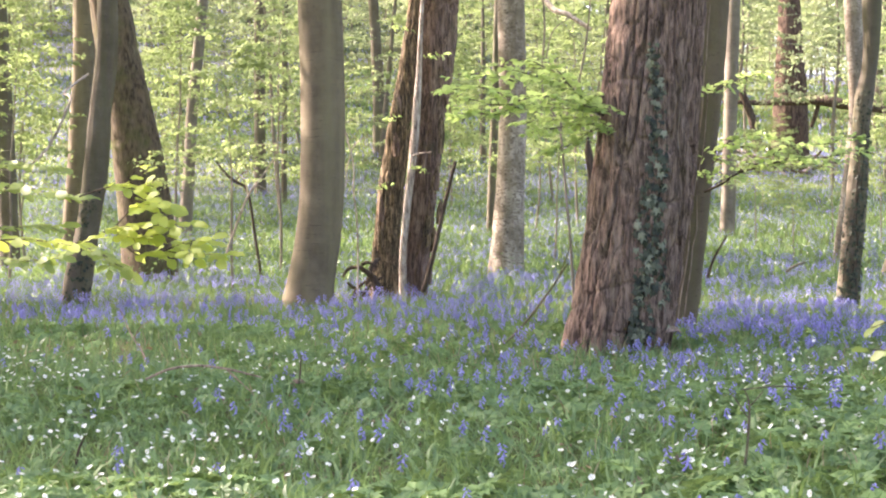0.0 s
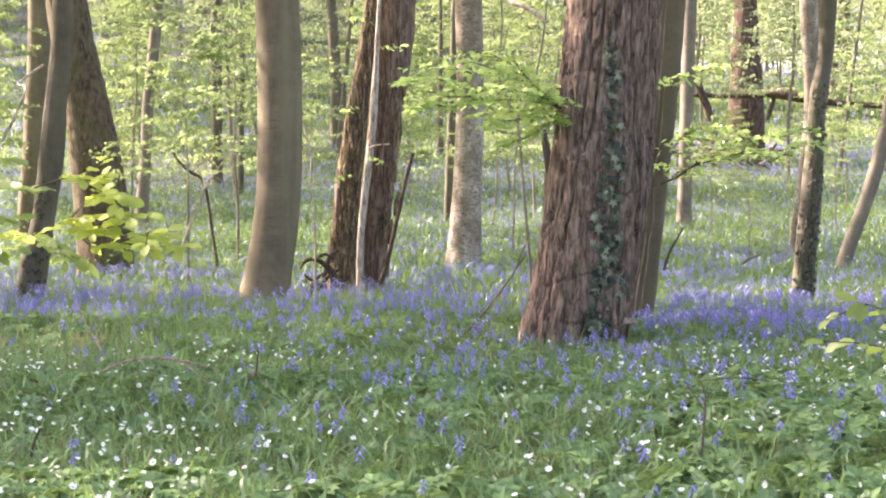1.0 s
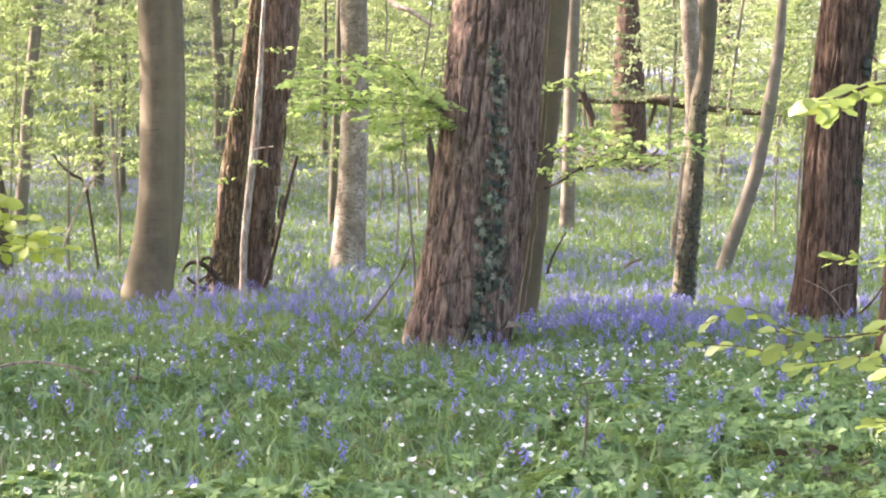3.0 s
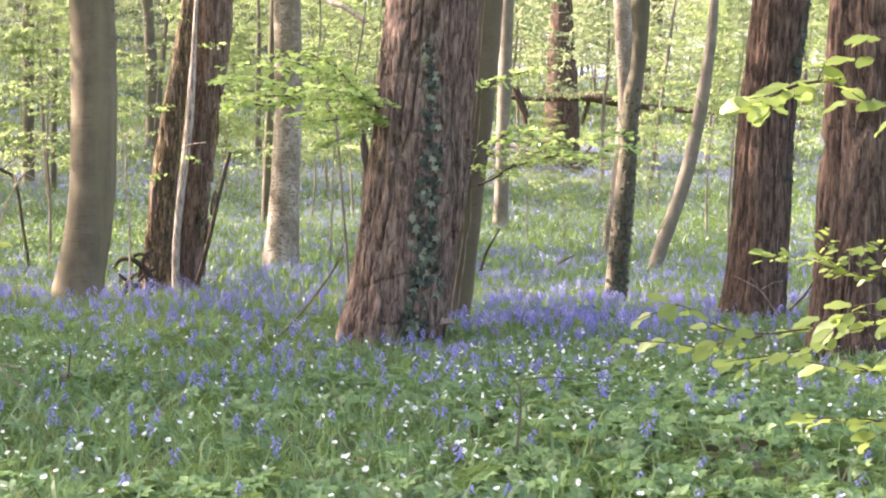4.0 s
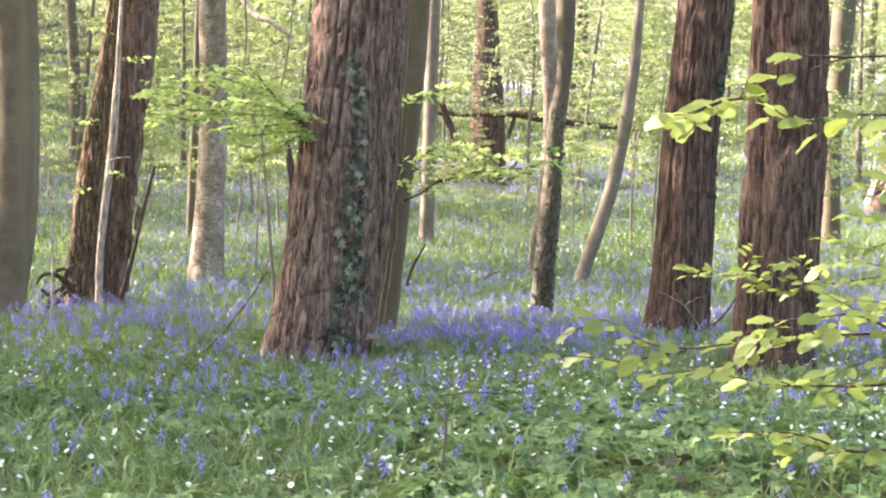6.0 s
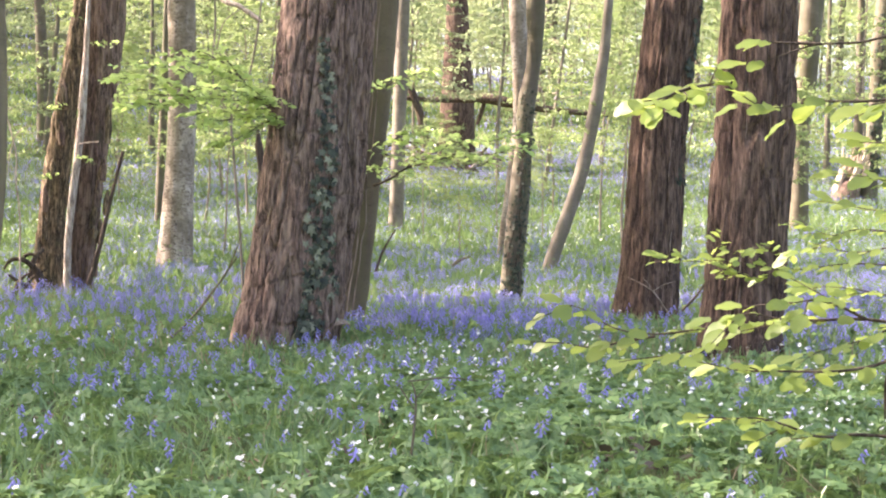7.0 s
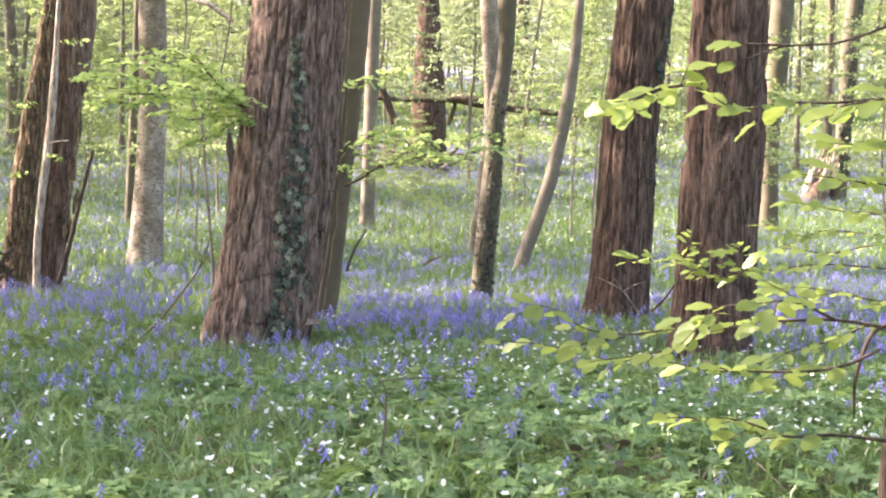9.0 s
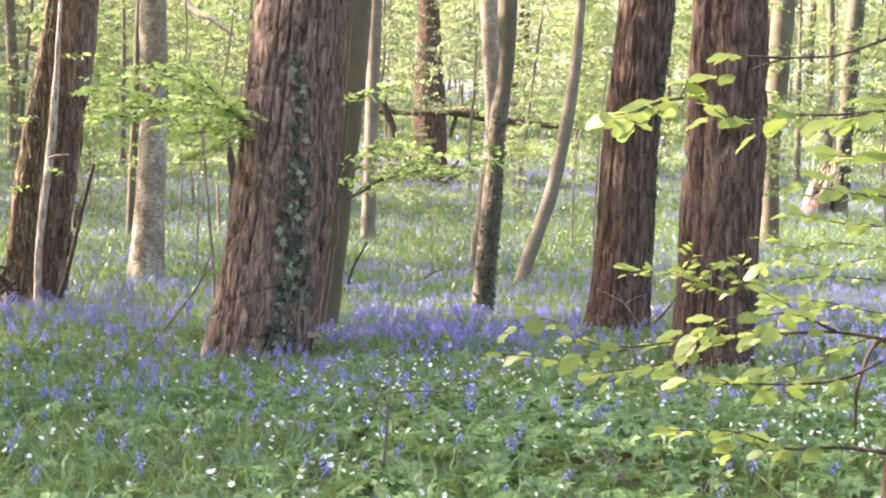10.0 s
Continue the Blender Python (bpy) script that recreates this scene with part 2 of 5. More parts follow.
def curve_points(pts, n):
    """A smooth line (Catmull-Rom) through rows of numbers."""
    p = np.asarray(pts, float)
    p = np.vstack([2 * p[0] - p[1], p, 2 * p[-1] - p[-2]])
    s = np.linspace(0, len(pts) - 1, n)
    i = np.minimum(s.astype(int), len(pts) - 2)
    t = (s - i)[:, None]
    a, b, c, d = p[i], p[i + 1], p[i + 2], p[i + 3]
    return 0.5 * (2 * b + (c - a) * t + (2 * a - 5 * b + 4 * c - d) * t * t + (3 * b - a - 3 * c + d) * t ** 3)


def tube(pts, n, sides, relief=None):
    """A tapering stem through rows of x, y, z, radius; relief(angle, along, radius) pushes its skin in and out. Quads."""
    c = curve_points(pts, n)
    line, rad = c[:, :3], np.maximum(c[:, 3], 0.0008)
    tan = np.gradient(line, axis=0)
    tan /= np.linalg.norm(tan, axis=1, keepdims=True) + 1e-9
    ref = np.where(np.abs(tan[:, 2:3]) > 0.8, np.array([[1.0, 0, 0]]), np.array([[0, 0, 1.0]]))
    if np.abs(tan[:, 2]).mean() > 0.6:
        ref = np.tile([[1.0, 0, 0]], (n, 1))
    else:
        ref = np.tile([[0.05, 0.05, 1.0]], (n, 1))
    e1 = ref - (ref * tan).sum(1, keepdims=True) * tan
    e1 /= np.linalg.norm(e1, axis=1, keepdims=True)
    e2 = np.cross(tan, e1)
    a = np.arange(sides) * 2 * np.pi / sides
    along = np.concatenate([[0], np.cumsum(np.linalg.norm(np.diff(line, axis=0), axis=1))])
    A, S = np.meshgrid(a, along)
    R = np.repeat(rad[:, None], sides, 1)
    if relief:
        R = R + relief(A, S, R)
    v = line[:, None] + R[..., None] * (np.cos(A)[..., None] * e1[:, None] + np.sin(A)[..., None] * e2[:, None])
    i, j = np.meshgrid(np.arange(n - 1), np.arange(sides), indexing="ij")
    k = (j + 1) % sides
    f = np.stack([i * sides + j, i * sides + k, (i + 1) * sides + k, (i + 1) * sides + j], -1).reshape(-1, 4)
    return v.reshape(-1, 3), f


def turns(yaw, tilt, roll, scale):
    """Arrays of turning and scaling matrices: roll about x, tilt about y (nose up), yaw about z."""
    cy, sy, ct, st, cr, sr = np.cos(yaw), np.sin(yaw), np.cos(tilt), np.sin(tilt), np.cos(roll), np.sin(roll)
    o, w = np.zeros_like(cy), np.ones_like(cy)
    mz = np.stack([cy, -sy, o, sy, cy, o, o, o, w], -1).reshape(-1, 3, 3)
    my = np.stack([ct, o, -st, o, w, o, st, o, ct], -1).reshape(-1, 3, 3)
    mx = np.stack([w, o, o, o, cr, -sr, o, sr, cr], -1).reshape(-1, 3, 3)
    return mz @ my @ mx * np.asarray(scale).reshape(-1, 1, 1)


def scatter(v, f, m, p):
    """Copies of one small shape, each turned by its m and set at its p, in one array."""
    n, k = len(p), len(v)
    out = np.einsum("nij,kj->nki", m, v) + p[:, None]
    faces = np.asarray(f)[None] + (np.arange(n) * k)[:, None, None]
    return out.reshape(-1, 3), faces.reshape(-1, np.asarray(f).shape[1])


def rnd(n, a=0.0, b=1.0):
    return RNG.uniform(a, b, n)


# leaf shapes, along +x, one unit long, folded a little along the middle
LEAF4 = (np.array([[0, 0, 0], [0.45, -0.30, 0.07], [1, 0, -0.06], [0.45, 0.30, 0.07]], float), [(0, 1, 2), (0, 2, 3)])
LEAF8 = (np.array([[0, 0, 0], [0.16, -0.25, 0.04], [0.48, -0.32, 0.06], [0.82, -0.20, 0.02], [1.04, 0, -0.08],
                   [0.82, 0.20, 0.02], [0.48, 0.32, 0.06], [0.16, 0.25, 0.04], [0.5, 0, 0.0]], float),
         [(8, 0, 1), (8, 1, 2), (8, 2, 3), (8, 3, 4), (8, 4, 5), (8, 5, 6), (8, 6, 7), (8, 7, 0)])


def beech_leaf():
    """An oval leaf with a short tip, a wavy edge and a raised blade on both sides of the midrib."""
    a = np.linspace(0, 2 * np.pi, 14, endpoint=False)
    wave = 1 + 0.07 * np.sin(a * 7)
    rim = np.stack([0.5 - 0.5 * np.cos(a) * (1 + 0.08 * np.cos(a) ** 4), -0.31 * np.sin(a) * wave, 0.07 * np.abs(np.sin(a)) + 0.035 * np.sin(a * 5) - 0.07 * (1 - np.cos(a)) ** 2 / 4], -1)
    v = np.vstack([rim, [[0.3, 0, 0.0], [0.7, 0, -0.01]]])
    f = []
    for k in range(14):
        x = 0.5 * (rim[k, 0] + rim[(k + 1) % 14, 0])
        f.append((14 if x < 0.499 else 15, k, (k + 1) % 14))
    return v, f + [(14, 3, 15), (14, 15, 11)]


BEECH_LEAF = beech_leaf()


# ---- the woodland floor: one sheet to the horizon ----
def graded(a, b, step, far):
    """Even steps between a and b, ever longer ones beyond, out to far."""
    mid = np.arange(a, b + step / 2, step)
    grow = step * 1.25 ** np.arange(1, 60)
    up = b + np.cumsum(grow)
    down = a - np.cumsum(grow)
    return np.concatenate([down[down > -far][::-1], mid, up[up < far]])


gx, gy = graded(-9, 9, 0.12, 1500), graded(4.5, 26, 0.12, 1500)
GX, GY = np.meshgrid(gx, gy)
gi, gj = np.meshgrid(np.arange(len(gy) - 1), np.arange(len(gx) - 1), indexing="ij")
w = len(gx)
gf = np.stack([gi * w + gj, gi * w + gj + 1, (gi + 1) * w + gj + 1, (gi + 1) * w + gj], -1).reshape(-1, 4)
floor = new("ground", mesh("ground", np.stack([GX, GY, ground(GX, GY)], -1).reshape(-1, 3), gf, M_SOIL))
tagged(floor, "mossy woodland floor with brown leaf litter, rising to a bank", "ground", kind="structure")


# ---- trees ----
def furrows(ridges, depth, seed, lobes=5, flare=0.16):
    """Long wavering furrows between shaggy ridges, a few cracks round the stem, and roots that spread at the foot."""
    def relief(a, s, r):
        q = a / (2 * np.pi)
        u = q * ridges
        bend = 0.7 * vnoise(q * 6, s * 0.8, seed + 1, 6) + 0.3 * vnoise(q * 12, s * 2.6, seed + 8, 12)
        n1 = np.abs(2 * vnoise(u + bend, s * 1.5, seed, ridges) - 1)
        n2 = np.abs(2 * vnoise(u * 1.5 + bend * 1.5, s * 3.6 + 7, seed + 2, ridges * 3 // 2) - 1)
        ring = np.abs(2 * vnoise(q * 5, s * 3.0 + 0.5 * bend, seed + 3, 5) - 1)
        strips = 0.5 * vnoise(u * 2 + bend, s * 4.5, seed + 5, ridges * 2) + 0.3 * vnoise(u * 2, s * 8, seed + 6, ridges * 2) + 0.2 * vnoise(u, s * 26, seed + 7, ridges)
        step = lambda q, w: np.clip(q / w, 0, 1) ** 2 * (3 - 2 * np.clip(q / w, 0, 1))
        plates = step(n1, 0.22) * 0.6 + step(n2, 0.16) * 0.25 + step(ring, 0.07) * 0.17 + 0.6 * strips
        foot = np.exp(-np.clip(s - 0.15, 0, 9) / 0.28) * flare * (0.6 + 0.7 * np.cos(lobes * a + seed))
        return depth * (plates - 0.84) + r * foot
    return relief


def smooth_skin(depth, seed, lobes=4, flare=0.14):
    """Nearly smooth bark, fluted a little, with faint rings."""
    def relief(a, s, r):
        n = vnoise(a / (2 * np.pi) * 6, s * 0.8, seed, 6) - 0.5
        rings = vnoise(a / (2 * np.pi) * 3, s * 9, seed + 1, 3) - 0.5
        foot = np.exp(-np.clip(s - 0.15, 0, 9) / 0.22) * flare * (0.5 + 0.8 * np.cos(lobes * a + seed))
        return depth * (n * 2 + rings * 0.5) + r * foot
    return relief


def split_skin(depth, seed):
    """An old trunk, split and hollowed, with torn ridges."""
    rough = furrows(14, depth, seed, 4, 0.2)

    def relief(a, s, r):
        gap = np.exp(-((np.mod(a - 4.45 + 0.25 * np.sin(s * 1.7), 2 * np.pi) - np.pi) / 0.23) ** 2)
        return rough(a, s, r) - 0.42 * r * gap
    return relief


def crown_mesh(seed, clumps=62, each=26, size=0.17):
    """A loose crown of spring leaves in flat clumps."""
    g = np.random.default_rng(seed)
    d = g.normal(size=(clumps, 3))
    d /= np.linalg.norm(d, axis=1, keepdims=True)
    c = d * (g.random((clumps, 1)) ** 0.45) * np.array([3.1, 3.1, 3.6])
    p = np.repeat(c, each, 0) + g.normal(size=(clumps * each, 3)) * np.array([0.42, 0.42, 0.16])
    n = len(p)
    m = turns(g.uniform(0, 6.283, n), g.normal(-0.1, 0.35, n), g.normal(0, 0.35, n), size * g.uniform(0.7, 1.3, n))
    v, f = scatter(*LEAF4, m, p)
    return mesh("crown", v, f, M_CANOPY)


CROWNS = [crown_mesh(40 + k) for k in range(3)]
THIN = crown_mesh(50, 34, 22, 0.2)


def tree(name, y, rows, top, mat, relief, label, sides=24, n=90, crown=True, reach=1.0, group="trees of the wood", lean=1.0, thin=False):
    """A tree from rows of height, x and radius, lowest last, carried on upwards to its top. Its parts: trunk, limbs, crown."""
    rows = [r for r in rows][::-1]
    z0, x0, r0 = rows[0]
    floor_z = gz(x0, y)
    base = thing(name, x0, y, floor_z, label, "tree", group)
    (za, xa, ra), (zb, xb, rb) = rows[-2], rows[-1]
    slope = lean * (xb - xa) / max(zb - za, 0.3)
    slope = max(-0.25, min(0.25, slope))
    pts = [(x0 - (rows[1][1] - x0) * 0.1, y, floor_z - 0.2, r0 * 1.08)] + [(x, y, z, r) for z, x, r in rows if z > floor_z - 0.1]
    rise = top - zb
    for z in [zb + q for q in (0.5, 1.2, 2.4) if q < 0.3 * rise] + [zb + rise * q for q in (0.38, 0.68, 1.0)]:
        k = (z - zb) / rise
        pts.append((xb + slope * (z - zb) * (1 - 0.4 * k), y, z, rb * (1 - 0.68 * k)))
    pts = np.array(pts) - np.array([x0, y, floor_z, 0])
    part("trunk", mesh("trunk", *tube(pts, n, sides, relief), mat), base)
    g = np.random.default_rng(int(abs(x0) * 97 + y * 13))
    c = curve_points(pts, 60)
    for k in range(5 if crown else 0):
        i = int(60 * (0.80 + 0.035 * k))
        s, a = c[i], g.uniform(0, 6.283)
        ln = g.uniform(1.6, 2.8)
        d = np.array([np.cos(a), np.sin(a), 0])
        limb = [(*(s[:3] + d * q * ln + np.array([0, 0, 0.9 * q * ln - 0.2 * q * q * ln])), s[3] * 0.55 * (1 - 0.85 * q)) for q in (0, 0.35, 0.7, 1)]
        part("limb", mesh("limb", *tube(limb, 9, 7), mat), base)
    if crown:
        cr = part("crown", THIN if thin else CROWNS[int(g.integers(3))], base)
        cr.matrix_basis = pose(*(c[-6][:3] + np.array([0, 0, 0.4])), 0, 0, g.uniform(0, 360)) @ Matrix.Scale(reach, 4)
    return base


beech = tree("beech_tree", 18, [(3.23, -3.231, 0.24), (2.62, -3.217, 0.238), (2.02, -3.215, 0.238), (1.41, -3.226, 0.238), (1.1, -3.243, 0.24), (0.8, -3.276, 0.243), (0.56, -3.315, 0.246), (0.31, -3.359, 0.252), (0.07, -3.392, 0.27)], 15, M_SMOOTH, smooth_skin(0.008, 11), "straight grey beech tree with smooth bark among bluebells", 40, 160)
snag = tree("old_tree", 20.1, [(3.49, -2.171, 0.206), (2.82, -2.218, 0.196), (2.14, -2.315, 0.17), (1.47, -2.383, 0.166), (0.79, -2.457, 0.156), (0.25, -2.514, 0.156)], 9, M_OLD, split_skin(0.06, 21), "old split brown tree with torn weathered bark", 72, 240, reach=0.8)
shell = np.array([(*q, r) for q, r in zip(((-2.835, 19.900, -0.179), (-2.820, 19.900, 0.090), (-2.805, 19.900, 0.526), (-2.776, 19.900, 0.929), (-2.719, 19.900, 1.465), (-2.622, 19.900, 2.134), (-2.531, 19.950, 2.806), (-2.439, 20.000, 3.480), (-2.346, 20.050, 4.558)), (0.2, 0.18, 0.15, 0.135, 0.13, 0.11, 0.085, 0.07, 0.05))]) - np.array([*snag.location, 0])
part("torn_shell", mesh("torn_shell", *tube(shell, 170, 48, split_skin(0.05, 27)), M_SHELL), snag, "torn half of the split trunk, creamy brown")
birch = tree("birch_tree", 25, [(4.09, -1.62, 0.201), (3.25, -1.601, 0.197), (2.42, -1.604, 0.198), (1.58, -1.636, 0.21), (0.74, -1.681, 0.236), (0.15, -1.725, 0.253)], 16, M_PALE, smooth_skin(0.012, 31), "pale birch tree with dark marks, sunlit at its foot", 36, 140)
main = tree("ivy_clad_tree", 12.5, [(2.54, 0.274, 0.313), (2.12, 0.236, 0.318), (1.7, 0.196, 0.328), (1.29, 0.158, 0.345), (0.87, 0.098, 0.342), (0.45, 0.037, 0.331), (0.24, 0.007, 0.336), (0.03, -0.029, 0.342)], 17, M_FURROW_RED, furrows(30, 0.076, 41), "thick tree with deeply furrowed reddish-brown bark and climbing ivy", 288, 400)
fork = tree("smooth_barked_tree", 14, [(2.72, 0.692, 0.198), (2.25, 0.662, 0.191), (1.79, 0.627, 0.18), (1.32, 0.577, 0.173), (0.85, 0.525, 0.169), (0.38, 0.464, 0.169), (0.1, 0.421, 0.164)], 15, M_FORK, smooth_skin(0.012, 51), "olive-brown smooth tree close behind the ivy-clad one", 44, 150)
slim = tree("slim_tree", 18, [(3.17, 2.608, 0.098), (2.81, 2.603, 0.08), (2.52, 2.579, 0.074), (2.22, 2.526, 0.092), (1.92, 2.491, 0.086), (1.62, 2.479, 0.092), (1.26, 2.45, 0.104), (0.84, 2.414, 0.11), (0.48, 2.379, 0.104), (0.12, 2.35, 0.11)], 13, M_STEM, furrows(12, 0.012, 61, 3, 0.1), "slim curved tree with ivy and flaking grey-brown bark", 36, 160, reach=0.8)
# the pale bark colour stands in for sun on this stem
tree("pale_slim_tree", 27, [(4.26, 3.623, 0.142), (3.72, 3.641, 0.134), (3.19, 3.66, 0.116), (2.47, 3.656, 0.102), (1.66, 3.567, 0.103), (0.94, 3.465, 0.089), (0.4, 3.399, 0.085)], 15, M_PALE, smooth_skin(0.008, 71), "slim tree with a curved stem, bark made pale to look sunlit", 20, 80)
tree("leaning_tree", 24, [(3.88, 4.526, 0.067), (3.41, 4.488, 0.075), (3.01, 4.434, 0.083), (2.5, 4.352, 0.095), (1.98, 4.254, 0.091), (1.5, 4.141, 0.103), (1.03, 3.991, 0.103), (0.55, 3.818, 0.103), (0.15, 3.692, 0.095)], 14, M_GREY, smooth_skin(0.006, 81), "thin grey tree leaning over the bluebells", 22, 110, reach=0.8)
t5 = tree("furrowed_tree", 14.5, [(2.9, 3.332, 0.227), (2.4, 3.27, 0.227), (1.91, 3.213, 0.227), (1.41, 3.171, 0.232), (0.92, 3.152, 0.234), (0.42, 3.115, 0.245), (0.12, 3.091, 0.26)], 17, M_FURROW, furrows(30, 0.036, 91), "tall reddish-brown tree with finely furrowed bark", 180, 300)
t6 = tree("furrowed_tree", 11.1, [(2.46, 3.123, 0.224), (2.08, 3.117, 0.234), (1.7, 3.11, 0.244), (1.32, 3.084, 0.246), (0.94, 3.057, 0.244), (0.56, 3.037, 0.248), (0.17, 3.011, 0.25)], 17, M_FURROW, furrows(24, 0.052, 101), "tall dark brown tree with deeply furrowed bark", 190, 330)
tree("grey_tree", 32, [(5.24, 10.06, 0.23), (3.58, 9.95, 0.20), (2.37, 9.84, 0.175)], 16, M_STEM, smooth_skin(0.01, 111), "grey-brown tree standing back in the wood", 20, 60, thin=True)
ivy_tree = tree("ivy_stem_tree", 38, [(6.06, 13.703, 0.19), (4.75, 13.566, 0.204), (3.43, 13.476, 0.17), (1.72, 13.343, 0.183), (0.14, 13.283, 0.19)], 15, M_STEM, smooth_skin(0.02, 121), "far slim tree with patches of ivy", 18, 60, thin=True)
tree("broad_tree", 47, [(7.03, 4.598, 0.27), (5.3, 4.605, 0.366), (4.19, 4.61, 0.445), (2.69, 4.593, 0.501)], 15, M_FURROW, furrows(16, 0.04, 131), "broad dark tree on the bank beside a fallen log", 40, 80)
tree("slender_tree", 32, [(4.93, 2.1, 0.128), (2.8, 2.035, 0.128), (0.66, 1.96, 0.139), (0.46, 1.96, 0.15)], 14, M_GREY, smooth_skin(0.01, 141), "slender grey-brown tree among bluebells", 18, 60, thin=True, reach=0.6)
left_stem = tree("slim_tree", 18, [(3.42, -5.59, 0.102), (2.8, -5.61, 0.108), (2.18, -5.687, 0.115), (1.56, -5.746, 0.128), (0.94, -5.839, 0.118), (0.32, -5.968, 0.144), (0.01, -6.02, 0.128)], 12, M_STEM, furrows(12, 0.02, 151, 3, 0.1), "slim grey tree with flaking dark bark at its foot", 36, 150, reach=0.8)
tree("pale_slim_tree", 30.5, [(5.11, -9.925, 0.205), (4.06, -9.949, 0.195), (3.01, -10.021, 0.19), (1.96, -10.088, 0.19), (1.12, -10.207, 0.157)], 15, M_SMOOTH, smooth_skin(0.01, 161), "pale grey tree standing behind a darker one", 22, 80, reach=1.15)
mossy = tree("mossy_tree", 24, [(4.22, -7.436, 0.28), (3.4, -7.302, 0.297), (2.57, -7.129, 0.309), (1.74, -7.003, 0.36), (0.92, -6.907, 0.381), (0.26, -6.855, 0.381)], 15, M_MOSSY, furrows(14, 0.03, 171), "thick dark mossy tree leaning over, broad at the foot", 60, 160)
tree("slim_tree", 26, [(4.53, -9.889, 0.14), (2.73, -9.828, 0.168), (0.93, -9.749, 0.159)], 14, M_STEM, smooth_skin(0.01, 181), "brown slim tree at the edge of the glade", 20, 60, thin=True, reach=0.6)
tree("slender_tree", 33, [(5.39, -8.301, 0.104), (4.27, -8.416, 0.115), (3.14, -8.544, 0.116), (2.01, -8.614, 0.116), (1.11, -8.693, 0.127)], 13, M_GREY, smooth_skin(0.008, 191), "slender grey-green tree with a bent stem", 18, 60, thin=True, reach=0.6)
tree("slender_tree", 44, [(6.82, -9.537, 0.137), (2.48, -9.565, 0.153)], 15, M_STEM, smooth_skin(0.008, 201), "slender far tree on the bank", 14, 40, reach=1.15)
tree("slender_tree", 40, [(6.28, -8.033, 0.069), (2.34, -8.099, 0.069)], 13, M_STEM, smooth_skin(0.005, 211), "thin dark far tree on the bank", 12, 40, reach=1.15)
tree("slender_tree", 33, [(2.87, -2.489, 0.078), (0.66, -2.58, 0.083)], 12, M_STEM, smooth_skin(0.005, 221), "thin tree standing close behind the birch", 12, 40, thin=True, reach=0.5)
tree("broken_sapling", 16, [(1.58, -0.31, 0.038), (1.15, -0.268, 0.038)], 1.75, M_TWIG, smooth_skin(0.003, 231), "short broken dark sapling trunk", 12, 30, crown=False)

# far trees on the bank, one built and then set again
far_tree = tree("far_tree", 58, [(9.0, -14.9, 0.13), (6.5, -15.0, 0.15), (4.6, -15.0, 0.18)], 17, M_STEM, smooth_skin(0.01, 241),
                "far brown tree on the wooded bank", 12, 30, group="far trees", thin=True)
g = np.random.default_rng(5)
for k in range(44):
    x, y = g.uniform(-38, 38), g.uniform(46, 100)
    if abs(x) > y * 0.44:
        continue
    s = g.uniform(0.55, 1.25)
    copy_thing(far_tree, pose(x, y, gz(x, y), g.normal(0, 3), g.normal(0, 4), g.uniform(0, 360)) @ Matrix.Scale(s, 4))


# unseen trees added beside and behind the glade, placed to shade it
side_tree = tree("shade_tree", 11.1, [(3.0, -13.2, 0.2), (1.5, -13.2, 0.22), (0.1, -13.2, 0.26)], 15, M_FORK, smooth_skin(0.01, 251),
                 "unseen leafy brown tree added to shade the glade", 16, 40, reach=1.02, group="trees round the glade")
for x, y in ((-10.9, 12), (-15.5, 12.8), (-19.3, 15), (-19.7, 12.6), (-22, 13.3), (-17, 17.3), (-24, 43.8), (-26, 53.8), (-29.5, 60.8), (-25.5, 40.8), (-20.5, 32.8), (-23, 39.8), (-26.5, 46.8), (-14.7, 19.4), (-12.7, 14.4), (-20.1, 20.4), (-22.1, 23.6), (-18.7, 18.2), (-21.4, 21.7), (-23.8, 22.4), (-17.3, 14.4), (9, 3), (10, -4), (-4, -7), (3, -9), (-8, -3)):
    copy_thing(side_tree, pose(x, y, gz(x, y), 0, 0, x * 40 + y * 70) @ Matrix.Scale(1 + 0.01 * (min(y, 20) - 12), 4))
for x, y in ((-17, 30.4), (-18.2, 33.5), (-24.7, 44.9), (-27.2, 50.4), (-29.9, 55.9), (-31.4, 48.9), (-33.4, 62.9), (-37.4, 70.9)):
    copy_thing(side_tree, pose(x, y, gz(x, y), 0, 0, x * 40 + y * 70) @ Matrix.Scale(1.6, 4))
for x, y in ((-43, 81.6), (-49, 88.6), (-55, 93.6), (-40, 86.6), (-47, 97.6), (-61, 101.6), (-43, 92.6)):
    copy_thing(side_tree, pose(x, y, gz(x, y), 0, 0, x * 40 + y * 70) @ Matrix.Scale(2.0, 4))
copy_thing(side_tree, pose(-14.4, 7.1, gz(-14.4, 7.1), 0, 0, 12) @ Matrix.Scale(1.2, 4))
for x, y in ((-11.2, 10.9), (-9.7, 11.8), (-13.1, 10.8), (-10.6, 8.9), (-7.6, 12.5), (-7.2, 14.4), (-7.4, 17.6), (-8.6, 9.6)):
    copy_thing(side_tree, pose(x, y, gz(x, y), 0, 0, 31 * x) @ Matrix.Scale(0.62, 4))
for x, y, s in ((-10.4, 15.2, 0.8), (-10.3, 18.6, 0.8), (-14.3, 25.3, 1.0), (-12.3, 27.9, 0.9), (-15.0, 34.0, 1.05), (-22.5, 27.0, 1.0), (-10.2, 9.9, 0.7), (-10.2, 15.2, 0.98), (-10.4, 18.8, 0.95)):
    copy_thing(side_tree, pose(x, y, gz(x, y), 0, 0, 53 * x) @ Matrix.Scale(s, 4))
